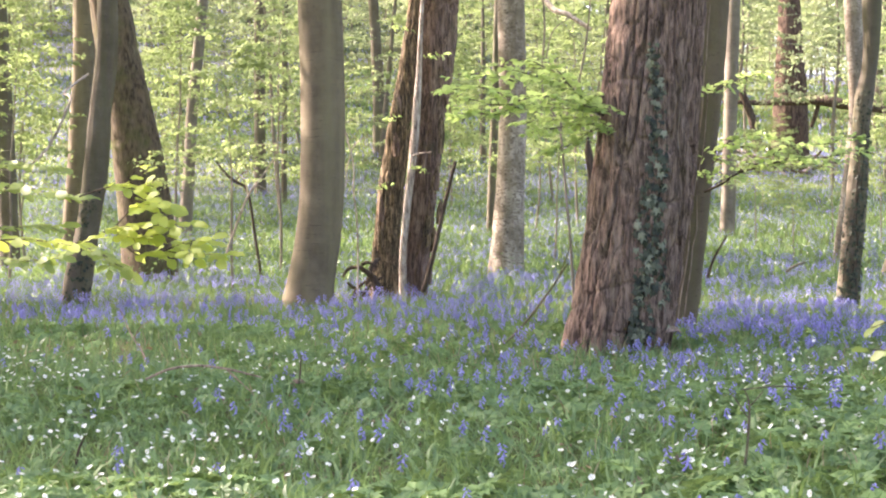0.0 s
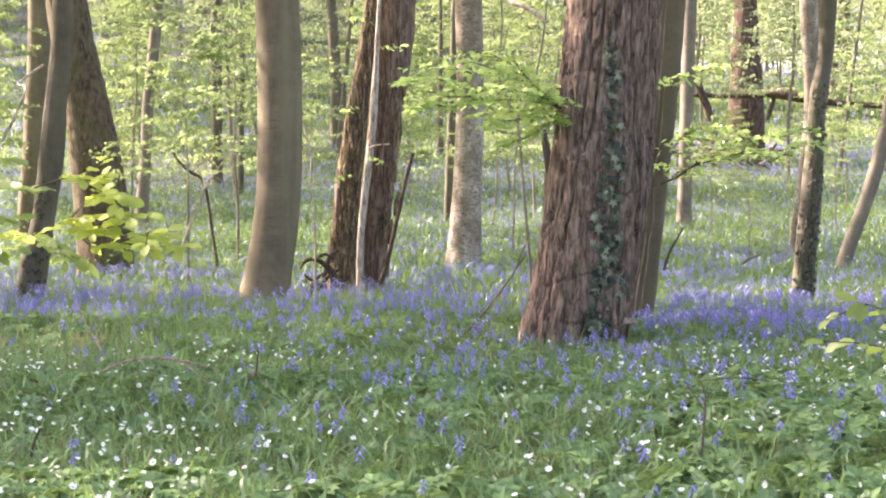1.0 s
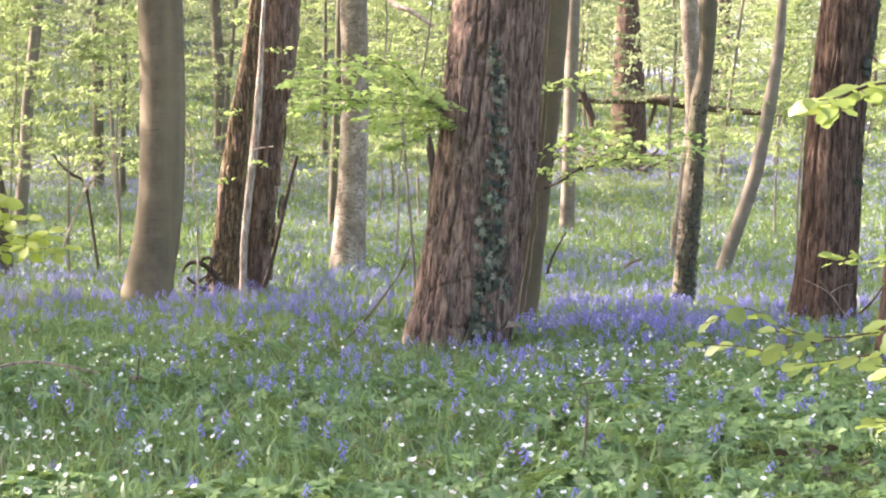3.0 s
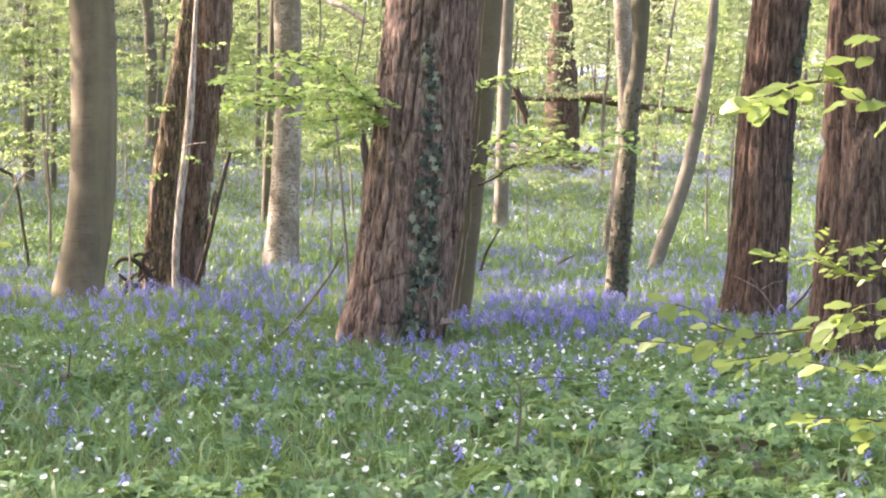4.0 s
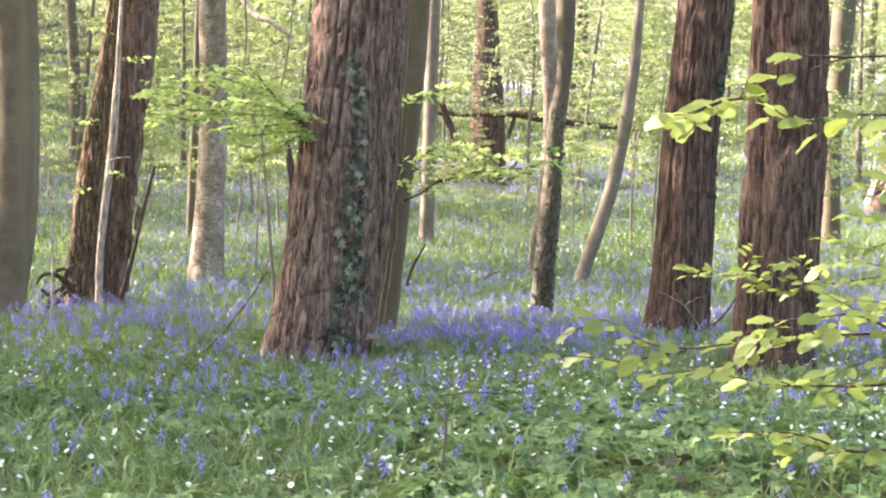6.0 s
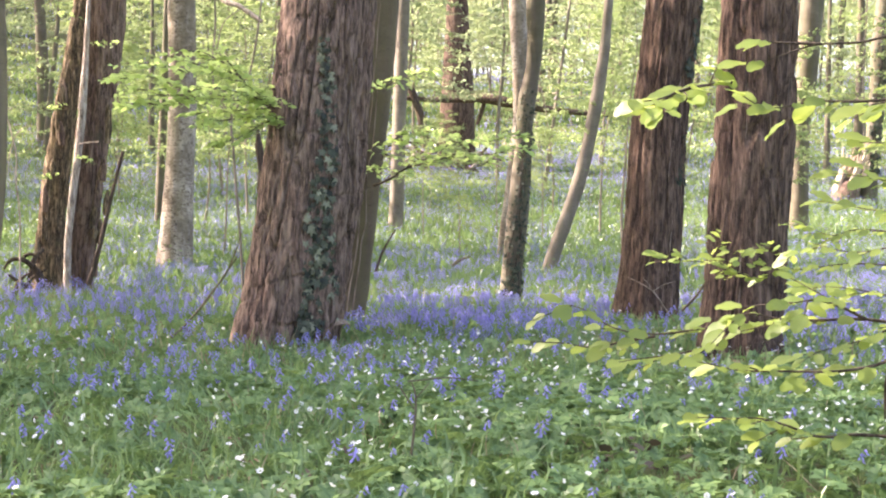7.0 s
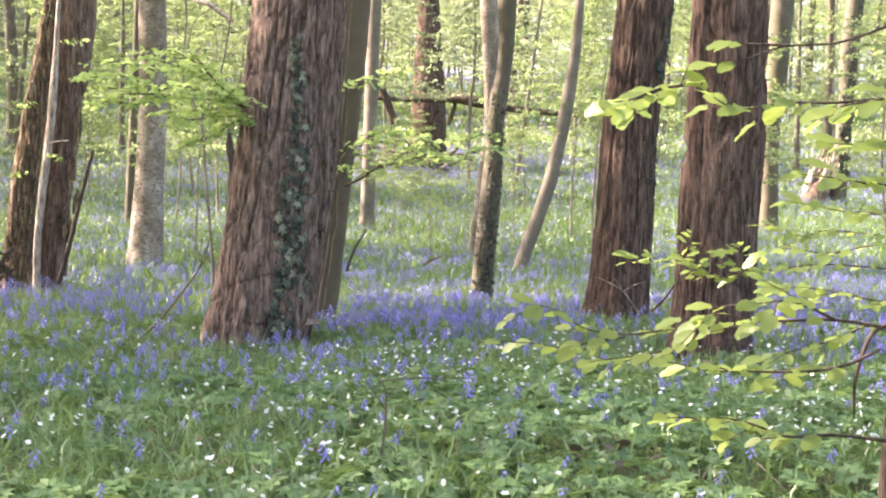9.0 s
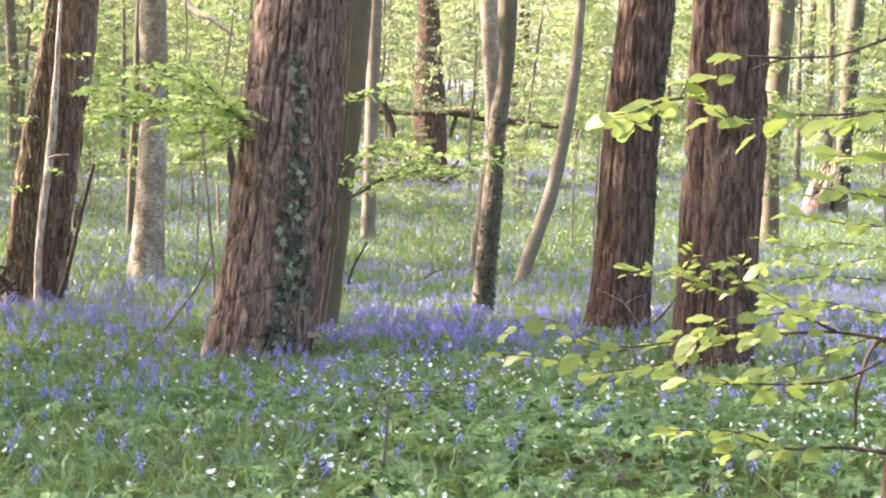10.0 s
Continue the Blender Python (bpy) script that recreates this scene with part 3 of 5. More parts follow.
copy_thing(side_tree, pose(-9.7, 7, gz(-9.7, 7), 0, 0, 93) @ Matrix.Scale(0.75, 4))
copy_thing(side_tree, pose(-13.6, 22.6, gz(-13.6, 22.6), 0, 0, -24) @ Matrix.Scale(0.8, 4))


# ---- leafy saplings and branches ----
def spray(start, end, rng, size, leaves, sag=0.08, radius=0.006, spread=0.35, sides=5, twigs=7, bare=False, loose=0.3):
    """A flat branch from start to end with side twigs and leaves set along them: stems (quads) and leaf poses."""
    a, b = np.array(start, float), np.array(end, float)
    ln = np.linalg.norm(b - a)
    t = np.linspace(0, 1, 5)[:, None]
    line = a + (b - a) * t + np.array([0, 0, 1]) * (sag * ln * 4 * t * (1 - t)) + rng.normal(0, 0.012 * ln, (5, 3)) * (t > 0)
    stems = [tube(np.hstack([line, radius * (1.05 - 0.8 * t)]), 5 if bare else 9, sides)]
    fine = curve_points(line, 40)
    d = (b - a) / ln
    side = np.cross(d, [0, 0, 1.0])
    side /= np.linalg.norm(side) + 1e-9
    ps, yaws = [], []
    for k in range(twigs + 1):
        if k == twigs:
            q = fine[8:]
        else:
            s = fine[int(40 * (0.12 + 0.8 * k / twigs))]
            w2 = (d * rng.uniform(0.4, 0.9) + side * (1 if k % 2 else -1) * rng.uniform(0.6, 1.0)) * spread * ln * (1.1 - 0.6 * k / twigs) * rng.uniform(0.6, 1.2)
            tt = np.linspace(0, 1, 12)[:, None]
            q = s + w2 * tt + np.array([0, 0, -0.12 + rng.normal(0, max(loose - 0.3, 0.0))]) * np.linalg.norm(w2) * tt ** 2
            if not bare:
                stems.append(tube(np.hstack([q[::4], np.linspace(radius * 0.5, radius * 0.2, 3)[:, None]]), 4, 4))
        m = max(2, leaves // (twigs + 1))
        i = rng.integers(0, len(q), m)
        step = np.gradient(q, axis=0)[i]
        ps.append(q[i] + rng.normal(0, size * 0.12, (m, 3)))
        yaws.append(np.arctan2(step[:, 1], step[:, 0]) + np.where(rng.random(m) > 0.5, 1, -1) * rng.uniform(0.35, 1.2, m))
    p, yaw = np.concatenate(ps), np.concatenate(yaws)
    n = len(p)
    m = turns(yaw, rng.normal(-0.15, loose, n), rng.normal(0, loose, n), size * rng.uniform(0.65, 1.2, n))
    return stems, m, p


def sapling_meshes(seed, height, low, branches, size, leaves, length, mat):
    """Stem with branches, and the leaves, of a young tree."""
    r = np.random.default_rng(seed)
    wob = r.normal(0, 0.05, (6, 2)).cumsum(0) * height / 5
    pts = [(wob[k, 0] - wob[0, 0], wob[k, 1] - wob[0, 1], height * k / 5 - 0.1 * (k == 0), 0.0055 * height * (1.05 - k / 5.3)) for k in range(6)]
    line = curve_points(pts, 60)
    stems, ms, ps = [tube(pts, 18, 7)], [], []
    for k in range(branches):
        h = low + (0.98 - low) * (k + r.random()) / branches
        s = line[int(h * 59)]
        a = r.uniform(0, 6.283)
        ln = length * (1.15 - 0.65 * h) * r.uniform(0.6, 1.2)
        e = s[:3] + np.array([np.cos(a), np.sin(a), r.uniform(-0.22, 0.32)]) * ln
        st, m, p = spray(s[:3], e, r, size, leaves, 0.05, max(0.004, s[3] * 0.35), 0.4, 3, 5, True, 0.5)
        stems += st
        ms.append(m), ps.append(p)
    lv, lf = scatter(*LEAF4, np.concatenate(ms), np.concatenate(ps))
    return mesh("stem", *stems[0], M_GREY), mesh("branches", *join(stems[1:]), M_GREY), mesh("crown", lv, lf, mat)


SAPLINGS = []
for k, (h, low, br, size, lv, ln) in enumerate([(5.5, 0.27, 38, 0.07, 126, 1.6), (7.0, 0.26, 44, 0.075, 126, 1.9), (4.2, 0.34, 28, 0.066, 114, 1.4),
                                              (8.5, 0.25, 50, 0.10, 108, 2.2), (3.2, 0.42, 22, 0.062, 110, 1.3), (4.4, 0.10, 42, 0.095, 108, 1.5)]):
    # kinds 3 and 5, mostly planted far off, get the leaf greyed for haze
    stem, twigs, crown = sapling_meshes(300 + k, h, low, br, size, lv, ln, M_HAZYLEAF if k in (3, 5) else M_LEAF)
    ob = thing("sapling", 0, 0, -50, "young tree in bright yellow-green spring leaf", "sapling", "saplings of the wood")
    part("stem", stem, ob), tagged(part("branch", twigs, ob), kind="stuff"), tagged(part("crown", crown, ob), kind="stuff")
    SAPLINGS.append(ob)

g = np.random.default_rng(12)


def plant(kind, x, y, scale=1.0):
    """A sapling of one kind; the bank stays open along a few glades that run up it."""
    if 24 < y < 84 and any(a < x / y < b for a, b in ((-0.362, -0.29), (-0.252, -0.222), (-0.155, -0.135))):
        return None
    if 20 < y < 38 and (0.335 < x / y < 0.37 or 0.30 < x / y < 0.318):
        return None
    ob = SAPLINGS[kind]
    if ob.location.z < -40:
        ob.matrix_basis = pose(x, y, gz(x, y), 0, 0, g.uniform(0, 360)) @ Matrix.Scale(scale, 4)
        return ob
    return copy_thing(ob, pose(x, y, gz(x, y), g.normal(0, 4), g.normal(0, 4), g.uniform(0, 360)) @ Matrix.Scale(scale / ob.scale.x, 4))


for k in range(5):
    plant(k, -13 + 5.5 * k, 50 + k)
for k in range(1, 12, 2):
    plant((3, 1)[k // 2 % 2], (0.035 + 0.0125 * k) * (50 + 7 * (k % 3)), 50 + 7 * (k % 3), 1.15)
for k in range(44):
    y = 70 + 18 * ((k * 0.618) % 1)
    plant(5, (-0.42 + 0.84 * k / 43) * y, y, 1.5)
for k in range(26):
    y = 56 + 12 * ((k * 0.618) % 1)
    plant(5, (-0.42 + 0.84 * k / 25) * y, y, 1.1)
for k in range(34):
    y = 86 + 20 * ((k * 0.755) % 1)
    plant(5, (-0.42 + 0.84 * k / 33) * y, y, 2.0)
for k in range(34):
    y = 90 + 22 * ((k * 0.618) % 1)
    plant(3, (-0.42 + 0.84 * k / 33) * y, y, 1.5)
for k in range(14):
    y = 62 + 26 * ((k * 0.618) % 1)
    plant(3, (-0.42 + 0.32 * k / 13) * y, y, 1.2)
for k in range(44):
    y = 113 + 14 * ((k * 0.618) % 1)
    plant((3, 1)[k % 2], (-0.42 + 0.6 * k / 43) * y, y, 2.2)
for bearing, y in ((0.062, 38), (0.122, 42), (0.15, 39)):
    plant(3, bearing * y, y, 1.05)
# young growth nearer the glade, between the large trees
for kind, bearing, y, scale in [(2, -0.115, 24, 0.9), (4, -0.04, 27, 1.0), (4, -0.065, 29, 1.0), (4, 0.078, 30, 0.7), (4, 0.10, 27, 0.6), (4, 0.122, 31, 0.65), (4, 0.15, 30, 0.7), (2, 0.185, 31, 1.0),
                                (2, 0.20, 24, 1.0), (2, 0.385, 22, 1.0), (0, 0.36, 26, 0.9), (4, 0.30, 24, 1.0), (2, -0.205, 25, 1.0), (4, -0.235, 22, 1.1), (2, -0.375, 23, 1.0), (2, -0.33, 30, 1.1), (0, -0.27, 29, 0.9)]:
    plant(kind, bearing * y, y, scale)
# by stretch of the wood: how many, nearest and farthest y, leftmost and rightmost bearing (x / y), kinds
for count, ya, yb, ba, bb, kinds in [(9, 27, 36, -0.42, -0.17, (0, 2)), (7, 30, 40, -0.17, 0.05, (0, 2)), (6, 30, 40, 0.22, 0.44, (0, 2)),
                                     (5, 33, 40, 0.05, 0.22, (2, 4)), (15, 36, 52, -0.43, 0.0, (0, 1, 3)), (8, 42, 54, 0.0, 0.43, (0, 1, 3)), (40, 54, 70, -0.43, 0.43, (1, 3)), (46, 68, 95, -0.43, 0.43, (3,))]:
    for k in range(count):
        y = g.uniform(ya, yb)
        x = y * (ba + (bb - ba) * (k + g.random()) / count)
        if abs((x + 1.4) * 0.41 + (y - 25) * 0.91) < 0.9 and x < -1:
            continue
        if x > 0 and y > 54 and k % 3 == 0:
            continue
        low = 0.055 < x / y < 0.15 and y < 48
        plant(4 if low else int(g.choice(kinds)), x, y, g.uniform(0.5, 0.7) if low else g.uniform(0.8, 1.2))


# unseen saplings added behind and beside the camera, to block low light on trunks
for k in range(26):
    a = radians(95 + 172 * k / 25)
    d = 8.5 + 5.5 * ((k * 0.618) % 1)
    plant((0, 1, 5)[k % 3], d * math.sin(a) * 1.15, d * math.cos(a), 1.15)


def single_leaves(me, ms, ps, parent):
    """Leaves near enough to be picked apart, each an object on one shared mesh."""
    for m, p in zip(ms, ps):
        ob = part("leaf", me, parent)
        ob.matrix_basis = Matrix.Translation(p) @ Matrix(m.tolist()).to_4x4()


def branch(parent, paths, seed, size, leaves, mat=M_NEARLEAF, radius=0.006, detail=BEECH_LEAF, spread=0.3, sag=0.03, bark_mat=None, loose=0.4, face=0.0):
    """Leafy branches that belong to a tree or sapling: paths in the place's own metres; face: how far the leaves tip over."""
    r = np.random.default_rng(seed)
    o = np.array(parent.matrix_basis.translation)
    tip = np.array(Matrix.Rotation(face, 3, "X"))
    for path in paths:
        stems, ms, ps = [], [], []
        for a, b in zip(path[:-1], path[1:]):
            st, m, p = spray(np.array(a) - o, np.array(b) - o, r, size, leaves, sag, radius, spread, loose=loose)
            stems += st
            ms.append(tip @ m), ps.append(p)
        limb = tagged(part("branch", mesh("branch", *join(stems), bark_mat or M_TWIG), parent), kind="stuff")
        tagged(part("leaves", mesh("leaves", *scatter(*detail, np.concatenate(ms), np.concatenate(ps)), mat), limb, "bright young green leaves"), kind="stuff")


def near_sapling(x, y, pts, label):
    ob = thing("sapling", x, y, gz(x, y), label, "sapling", "saplings beside the glade")
    o = np.array([x, y, gz(x, y), 0])
    part("stem", mesh("stem", *tube(np.array(pts) - o, 40, 12, smooth_skin(0.002, 5, 3, 0.1)), M_TWIG), ob)
    return ob


right_sapling = near_sapling(1.27, 3.3, [(1.27, 3.3, -0.1, 0.021), (1.266, 3.3, 0.3, 0.018), (1.27, 3.3, 0.5, 0.017), (1.295, 3.3, 0.68, 0.015), (1.38, 3.3, 0.95, 0.012), (1.5, 3.32, 1.5, 0.008), (1.6, 3.35, 2.1, 0.004)],
                             "young beech sapling with fresh lime-green leaves on thin dark twigs")


def leaves_by_turns(bases, sizes, seed, first, step, face):
    """Leaves set by turns on both sides of a twig, flat and tipped a little towards the light: poses and places."""
    r = np.random.default_rng(seed)
    ms, ps = [], []
    for line, size in zip(bases, sizes):
        ln = np.linalg.norm(np.diff(line, axis=0), axis=1).sum()
        count = max(2, int(ln * (1 - first) / step))
        for k in range(count + 1):
            q = first + (1 - first) * (k + (r.uniform(-0.3, 0.3) if k < count else 0)) / count
            i = min(max(int(q * (len(line) - 1)), 0), len(line) - 2)
            tan = line[i + 1] - line[i]
            tan /= np.linalg.norm(tan) + 1e-9
            side = np.cross(tan, [0, 0, 1.0])
            turn = r.uniform(0.55, 1.15) * (1 if k % 2 else -1) if k < count else r.normal(0, 0.2)
            e1 = tan * np.cos(turn) + side * np.sin(turn) + np.array([0, 0, r.normal(-0.14, 0.16)])
            e1 /= np.linalg.norm(e1)
            e3 = np.array([r.normal(0, 0.25), -max(0.05, r.normal(face, 0.28)), 1.0])
            e3 -= e3 @ e1 * e1
            e3 /= np.linalg.norm(e3)
            ms.append(np.stack([e1, np.cross(e3, e1), e3], -1) * size * r.uniform(0.62, 1.15))
            ps.append(line[i] + e1 * 0.006)
    return ms, ps


def leafy_twigs(parent, paths, seed, size, first=0.0, step=0.03, radius=0.0035, mat=M_ONELEAF, single=True, face=0.55, twigs=4):
    """Twigs of a young beech through the given places, with short side twigs and flat leaves set by turns."""
    r = np.random.default_rng(seed)
    o = np.array(parent.matrix_basis.translation)
    one = mesh("leaf", *BEECH_LEAF, mat)
    for number, path in enumerate(paths):
        line = curve_points(np.array(path, float) - o, 60)
        stems = [tube(np.hstack([line[::5], np.linspace(radius, radius * 0.3, 12)[:, None]]), 30, 6)]
        bases, sizes = [line], [size]
        for k in range(twigs):
            i = int(60 * (first + (0.95 - first) * (k + r.random()) / twigs))
            tan = line[min(i + 1, 59)] - line[max(i - 1, 0)]
            tan /= np.linalg.norm(tan) + 1e-9
            way = tan * 0.8 + np.cross(tan, [0, 0, 1.0]) * r.choice((-1, 1)) * 0.7 + np.array([0, 0, r.normal(0, 0.22)])
            end = line[i] + way * size * r.uniform(0.9, 2.2)
            q = np.linspace(0, 1, 9)[:, None]
            short = line[i] * (1 - q) + end * q - np.array([0, 0, 0.1]) * size * q * q
            stems.append(tube(np.hstack([short[::4], np.array([[0.5], [0.35], [0.2]]) * radius]), 4, 4))
            bases.append(short), sizes.append(size * 0.85)
        ms, ps = leaves_by_turns(bases, sizes, seed * 31 + number, first, step, face)
        limb = tagged(part("branch", mesh("branch", *join(stems), M_TWIG), parent), kind="stuff")
        if single:
            single_leaves(one, np.array(ms), np.array(ps), limb)
        else:
            tagged(part("leaves", mesh("leaves", *scatter(*BEECH_LEAF, np.array(ms), np.array(ps)), mat), limb, "bright young green leaves"), kind="stuff")


leafy_twigs(right_sapling, [
    ((1.295, 3.3, 0.762), (1.153, 3.3, 0.783), (1.047, 3.3, 0.781), (0.977, 3.3, 0.784), (0.913, 3.3, 0.795), (0.868, 3.3, 0.782)),
    ((1.153, 3.3, 0.783), (1.095, 3.267, 0.808), (1.031, 3.233, 0.825), (0.964, 3.2, 0.821)),
    ((1.248, 3.3, 0.723), (1.17, 3.28, 0.693), (1.082, 3.26, 0.682), (0.96, 3.24, 0.685), (0.874, 3.22, 0.689), (0.788, 3.2, 0.707)),
    ((1.258, 3.2, 0.546), (1.12, 3.2, 0.563), (1.028, 3.2, 0.56), (0.96, 3.2, 0.583), (0.892, 3.2, 0.598), (0.797, 3.2, 0.59)),
], 61, 0.056, 0.25, 0.04, 0.004, twigs=4)
leafy_twigs(right_sapling, [
    ((1.007, 3.4, 0.772), (0.933, 3.417, 0.762), (0.847, 3.433, 0.755), (0.755, 3.45, 0.743), (0.669, 3.467, 0.756), (0.611, 3.483, 0.792), (0.563, 3.5, 0.807)),
    ((0.766, 3.5, 0.735), (0.7, 3.533, 0.721), (0.645, 3.567, 0.706), (0.577, 3.6, 0.716)),
    ((0.929, 3.4, 0.758), (0.839, 3.4, 0.717), (0.745, 3.4, 0.7), (0.683, 3.4, 0.694)),
], 62, 0.047, 0.15, 0.042, 0.003, twigs=3)
leafy_twigs(right_sapling, [
    ((1.174, 3.0, 1.215), (1.045, 3.0, 1.202), (0.96, 3.0, 1.201), (0.901, 3.0, 1.192), (0.854, 3.0, 1.189), (0.814, 3.0, 1.211), (0.793, 3.0, 1.234)),
    ((0.767, 2.9, 1.226), (0.669, 2.8, 1.208), (0.598, 2.7, 1.183), (0.55, 2.65, 1.174)),
    ((0.669, 2.8, 1.208), (0.626, 2.75, 1.19), (0.575, 2.7, 1.168)),
], 63, 0.054, 0.05, 0.036, 0.003, twigs=2)
leafy_twigs(right_sapling, [
    ((1.216, 3.0, 1.374), (1.138, 3.0, 1.342), (1.044, 3.0, 1.311), (0.959, 3.0, 1.305), (0.906, 3.0, 1.291), (0.843, 3.0, 1.269), (0.809, 3.0, 1.269)),
    ((0.959, 3.0, 1.305), (0.885, 3.0, 1.307), (0.853, 3.0, 1.309)),
], 64, 0.045, 0.82, 0.04, 0.003, twigs=0)
leafy_twigs(right_sapling, [
    ((1.014, 2.5, 1.182), (0.951, 2.5, 1.176), (0.907, 2.5, 1.168), (0.871, 2.5, 1.161)),
    ((1.056, 2.6, 1.099), (0.99, 2.6, 1.105), (0.953, 2.6, 1.107), (0.916, 2.6, 1.111)),
    ((1.178, 2.9, 1.019), (1.105, 2.9, 1.049), (1.053, 2.9, 1.054), (1.009, 2.9, 1.077)),
], 65, 0.062, 0.0, 0.035, 0.003, twigs=2)
leafy_twigs(right_sapling, [
    ((1.463, 3.6, 0.974), (1.372, 3.633, 0.998), (1.292, 3.667, 1.004), (1.212, 3.7, 1.023)),
    ((1.708, 4.2, 0.896), (1.605, 4.25, 0.917), (1.486, 4.3, 0.893), (1.394, 4.35, 0.904), (1.333, 4.4, 0.89)),
    ((1.546, 3.8, 0.787), (1.446, 3.825, 0.792), (1.358, 3.85, 0.811), (1.27, 3.875, 0.823), (1.196, 3.9, 0.815)),
    ((1.466, 3.6, 0.685), (1.348, 3.6, 0.748), (1.271, 3.6, 0.723), (1.181, 3.6, 0.699), (1.092, 3.6, 0.68)),
], 66, 0.047, 0.1, 0.028, 0.0028, M_NEARLEAF, False, twigs=4)
back_sapling = near_sapling(2.25, 5.2, [(2.25, 5.2, -0.1, 0.02), (2.24, 5.2, 0.5, 0.017), (2.2, 5.2, 0.9, 0.014), (2.3, 5.2, 1.8, 0.006)],
                            "young beech sapling with fine green leaves before a furrowed tree")
leafy_twigs(back_sapling, [
    ((2.2, 5.2, 0.8), (1.804, 5.167, 0.836), (1.646, 5.133, 0.826), (1.509, 5.1, 0.82), (1.338, 5.067, 0.847), (1.188, 5.033, 0.848), (1.09, 5.0, 0.872)),
    ((1.509, 5.1, 0.82), (1.428, 5.067, 0.795), (1.329, 5.033, 0.826), (1.259, 5.0, 0.861)),
    ((1.509, 5.1, 0.855), (1.445, 5.067, 0.888), (1.347, 5.033, 0.874), (1.276, 5.0, 0.909)),
    ((2.2, 5.3, 0.9), (1.919, 5.5, 0.94), (1.802, 5.5, 0.92), (1.704, 5.5, 0.958)),
], 67, 0.045, 0.1, 0.032, 0.003, twigs=6)
bare = np.array([(*p, r) for p, r in zip(((1.302, 3.300, 0.788), (1.237, 3.300, 0.759), (1.210, 3.300, 0.708), (1.196, 3.300, 0.650), (1.195, 3.300, 0.581)), (0.005, 0.0045, 0.004, 0.0035, 0.002))])
part("twig", mesh("twig", *tube(bare - np.array([*right_sapling.matrix_basis.translation, 0]), 24, 7, smooth_skin(0.0006, 3, 3, 0)), M_TWIG), right_sapling)

left_sapling = near_sapling(-2.3, 5.1, [(-2.3, 5.1, -0.1, 0.02), (-2.28, 5.1, 0.6, 0.016), (-2.3, 5.1, 1.2, 0.012), (-2.4, 5.1, 2.0, 0.006)],
                            "young beech sapling with yellow-green leaves at the glade's edge")
leafy_twigs(left_sapling, [
    ((-2.3, 5.1, 0.9), (-2.051, 5.1, 0.933), (-1.842, 5.08, 0.943), (-1.69, 5.06, 0.928), (-1.557, 5.04, 0.975), (-1.427, 5.02, 0.983), (-1.281, 5.0, 0.99)),
    ((-1.716, 5.2, 1.077), (-1.595, 5.167, 1.108), (-1.512, 5.133, 1.097), (-1.457, 5.1, 1.114)),
    ((-1.576, 5.1, 0.974), (-1.502, 5.067, 1.035), (-1.43, 5.033, 1.048), (-1.368, 5.0, 1.034)),
    ((-1.576, 5.1, 0.974), (-1.497, 5.075, 0.895), (-1.401, 5.05, 0.904), (-1.323, 5.025, 0.896), (-1.194, 5.0, 0.895)),
    ((-1.576, 5.1, 0.974), (-1.539, 5.067, 0.957), (-1.476, 5.033, 0.948), (-1.436, 5.0, 0.966)),
    ((-1.387, 5.0, 0.905), (-1.321, 4.95, 0.928), (-1.256, 4.9, 0.94)),
], 71, 0.062, 0.22, 0.026, 0.003, M_YELLOWLEAF, twigs=4, face=0.7)
leafy_twigs(left_sapling, [
    ((-2.33, 5.2, 1.12), (-2.249, 5.6, 1.122), (-2.068, 5.6, 1.12), (-1.928, 5.6, 1.09), (-1.848, 5.6, 1.083)),
    ((-1.77, 5.3, 0.925), (-1.66, 5.25, 0.892), (-1.581, 5.2, 0.848)),
    ((-2.3, 5.2, 0.95), (-2.251, 5.6, 0.985), (-2.13, 5.6, 0.975), (-2.009, 5.6, 0.984), (-1.909, 5.6, 0.983)),
    ((-2.3, 5.2, 0.85), (-2.133, 5.4, 0.873), (-1.958, 5.4, 0.868), (-1.842, 5.4, 0.881)),
    ((-2.36, 5.3, 1.15), (-2.409, 6.0, 1.193), (-2.236, 6.0, 1.212), (-2.043, 6.0, 1.189)),
], 72, 0.055, 0.1, 0.027, 0.003, M_ONELEAF, twigs=5, face=0.7)

branch(main, [
    ((-0.130, 12.300, 1.736), (-0.643, 12.000, 1.792), (-1.167, 11.600, 1.815)),
    ((-0.643, 12.000, 1.792), (-0.933, 11.600, 1.892), (-1.202, 11.200, 1.832)),
    ((-0.130, 12.300, 1.736), (-0.489, 12.200, 1.976), (-0.898, 12.200, 2.101)),
    ((-0.130, 12.300, 1.736), (-0.418, 12.500, 1.715), (-0.772, 12.800, 1.704)),
    ((-0.489, 12.200, 1.976), (-0.750, 11.800, 1.953), (-1.108, 11.400, 1.973)),
    ((-0.643, 12.000, 1.792), (-0.863, 11.700, 1.711), (-1.148, 11.400, 1.686)),
    ((-0.130, 12.300, 1.736), (-0.320, 12.000, 1.879), (-0.552, 11.800, 2.122)),
    ((-0.130, 12.300, 1.736), (-0.354, 11.800, 1.805), (-0.681, 11.300, 1.811)),
    ((-0.320, 12.000, 1.879), (-0.497, 12.400, 2.075), (-0.813, 12.800, 2.197)),
    ((-0.091, 12.300, 1.660), (-0.390, 12.000, 1.646), (-0.656, 11.700, 1.565)),
    ((-0.091, 12.300, 1.660), (-0.370, 12.000, 1.513), (-0.563, 11.800, 1.426)),
    ((-0.091, 12.400, 1.893), (-0.451, 12.600, 1.847), (-0.889, 12.800, 1.778)),
], 64, 0.056, 60, M_SPRAY, 0.006, LEAF8, 0.42, loose=0.33, face=-0.3)
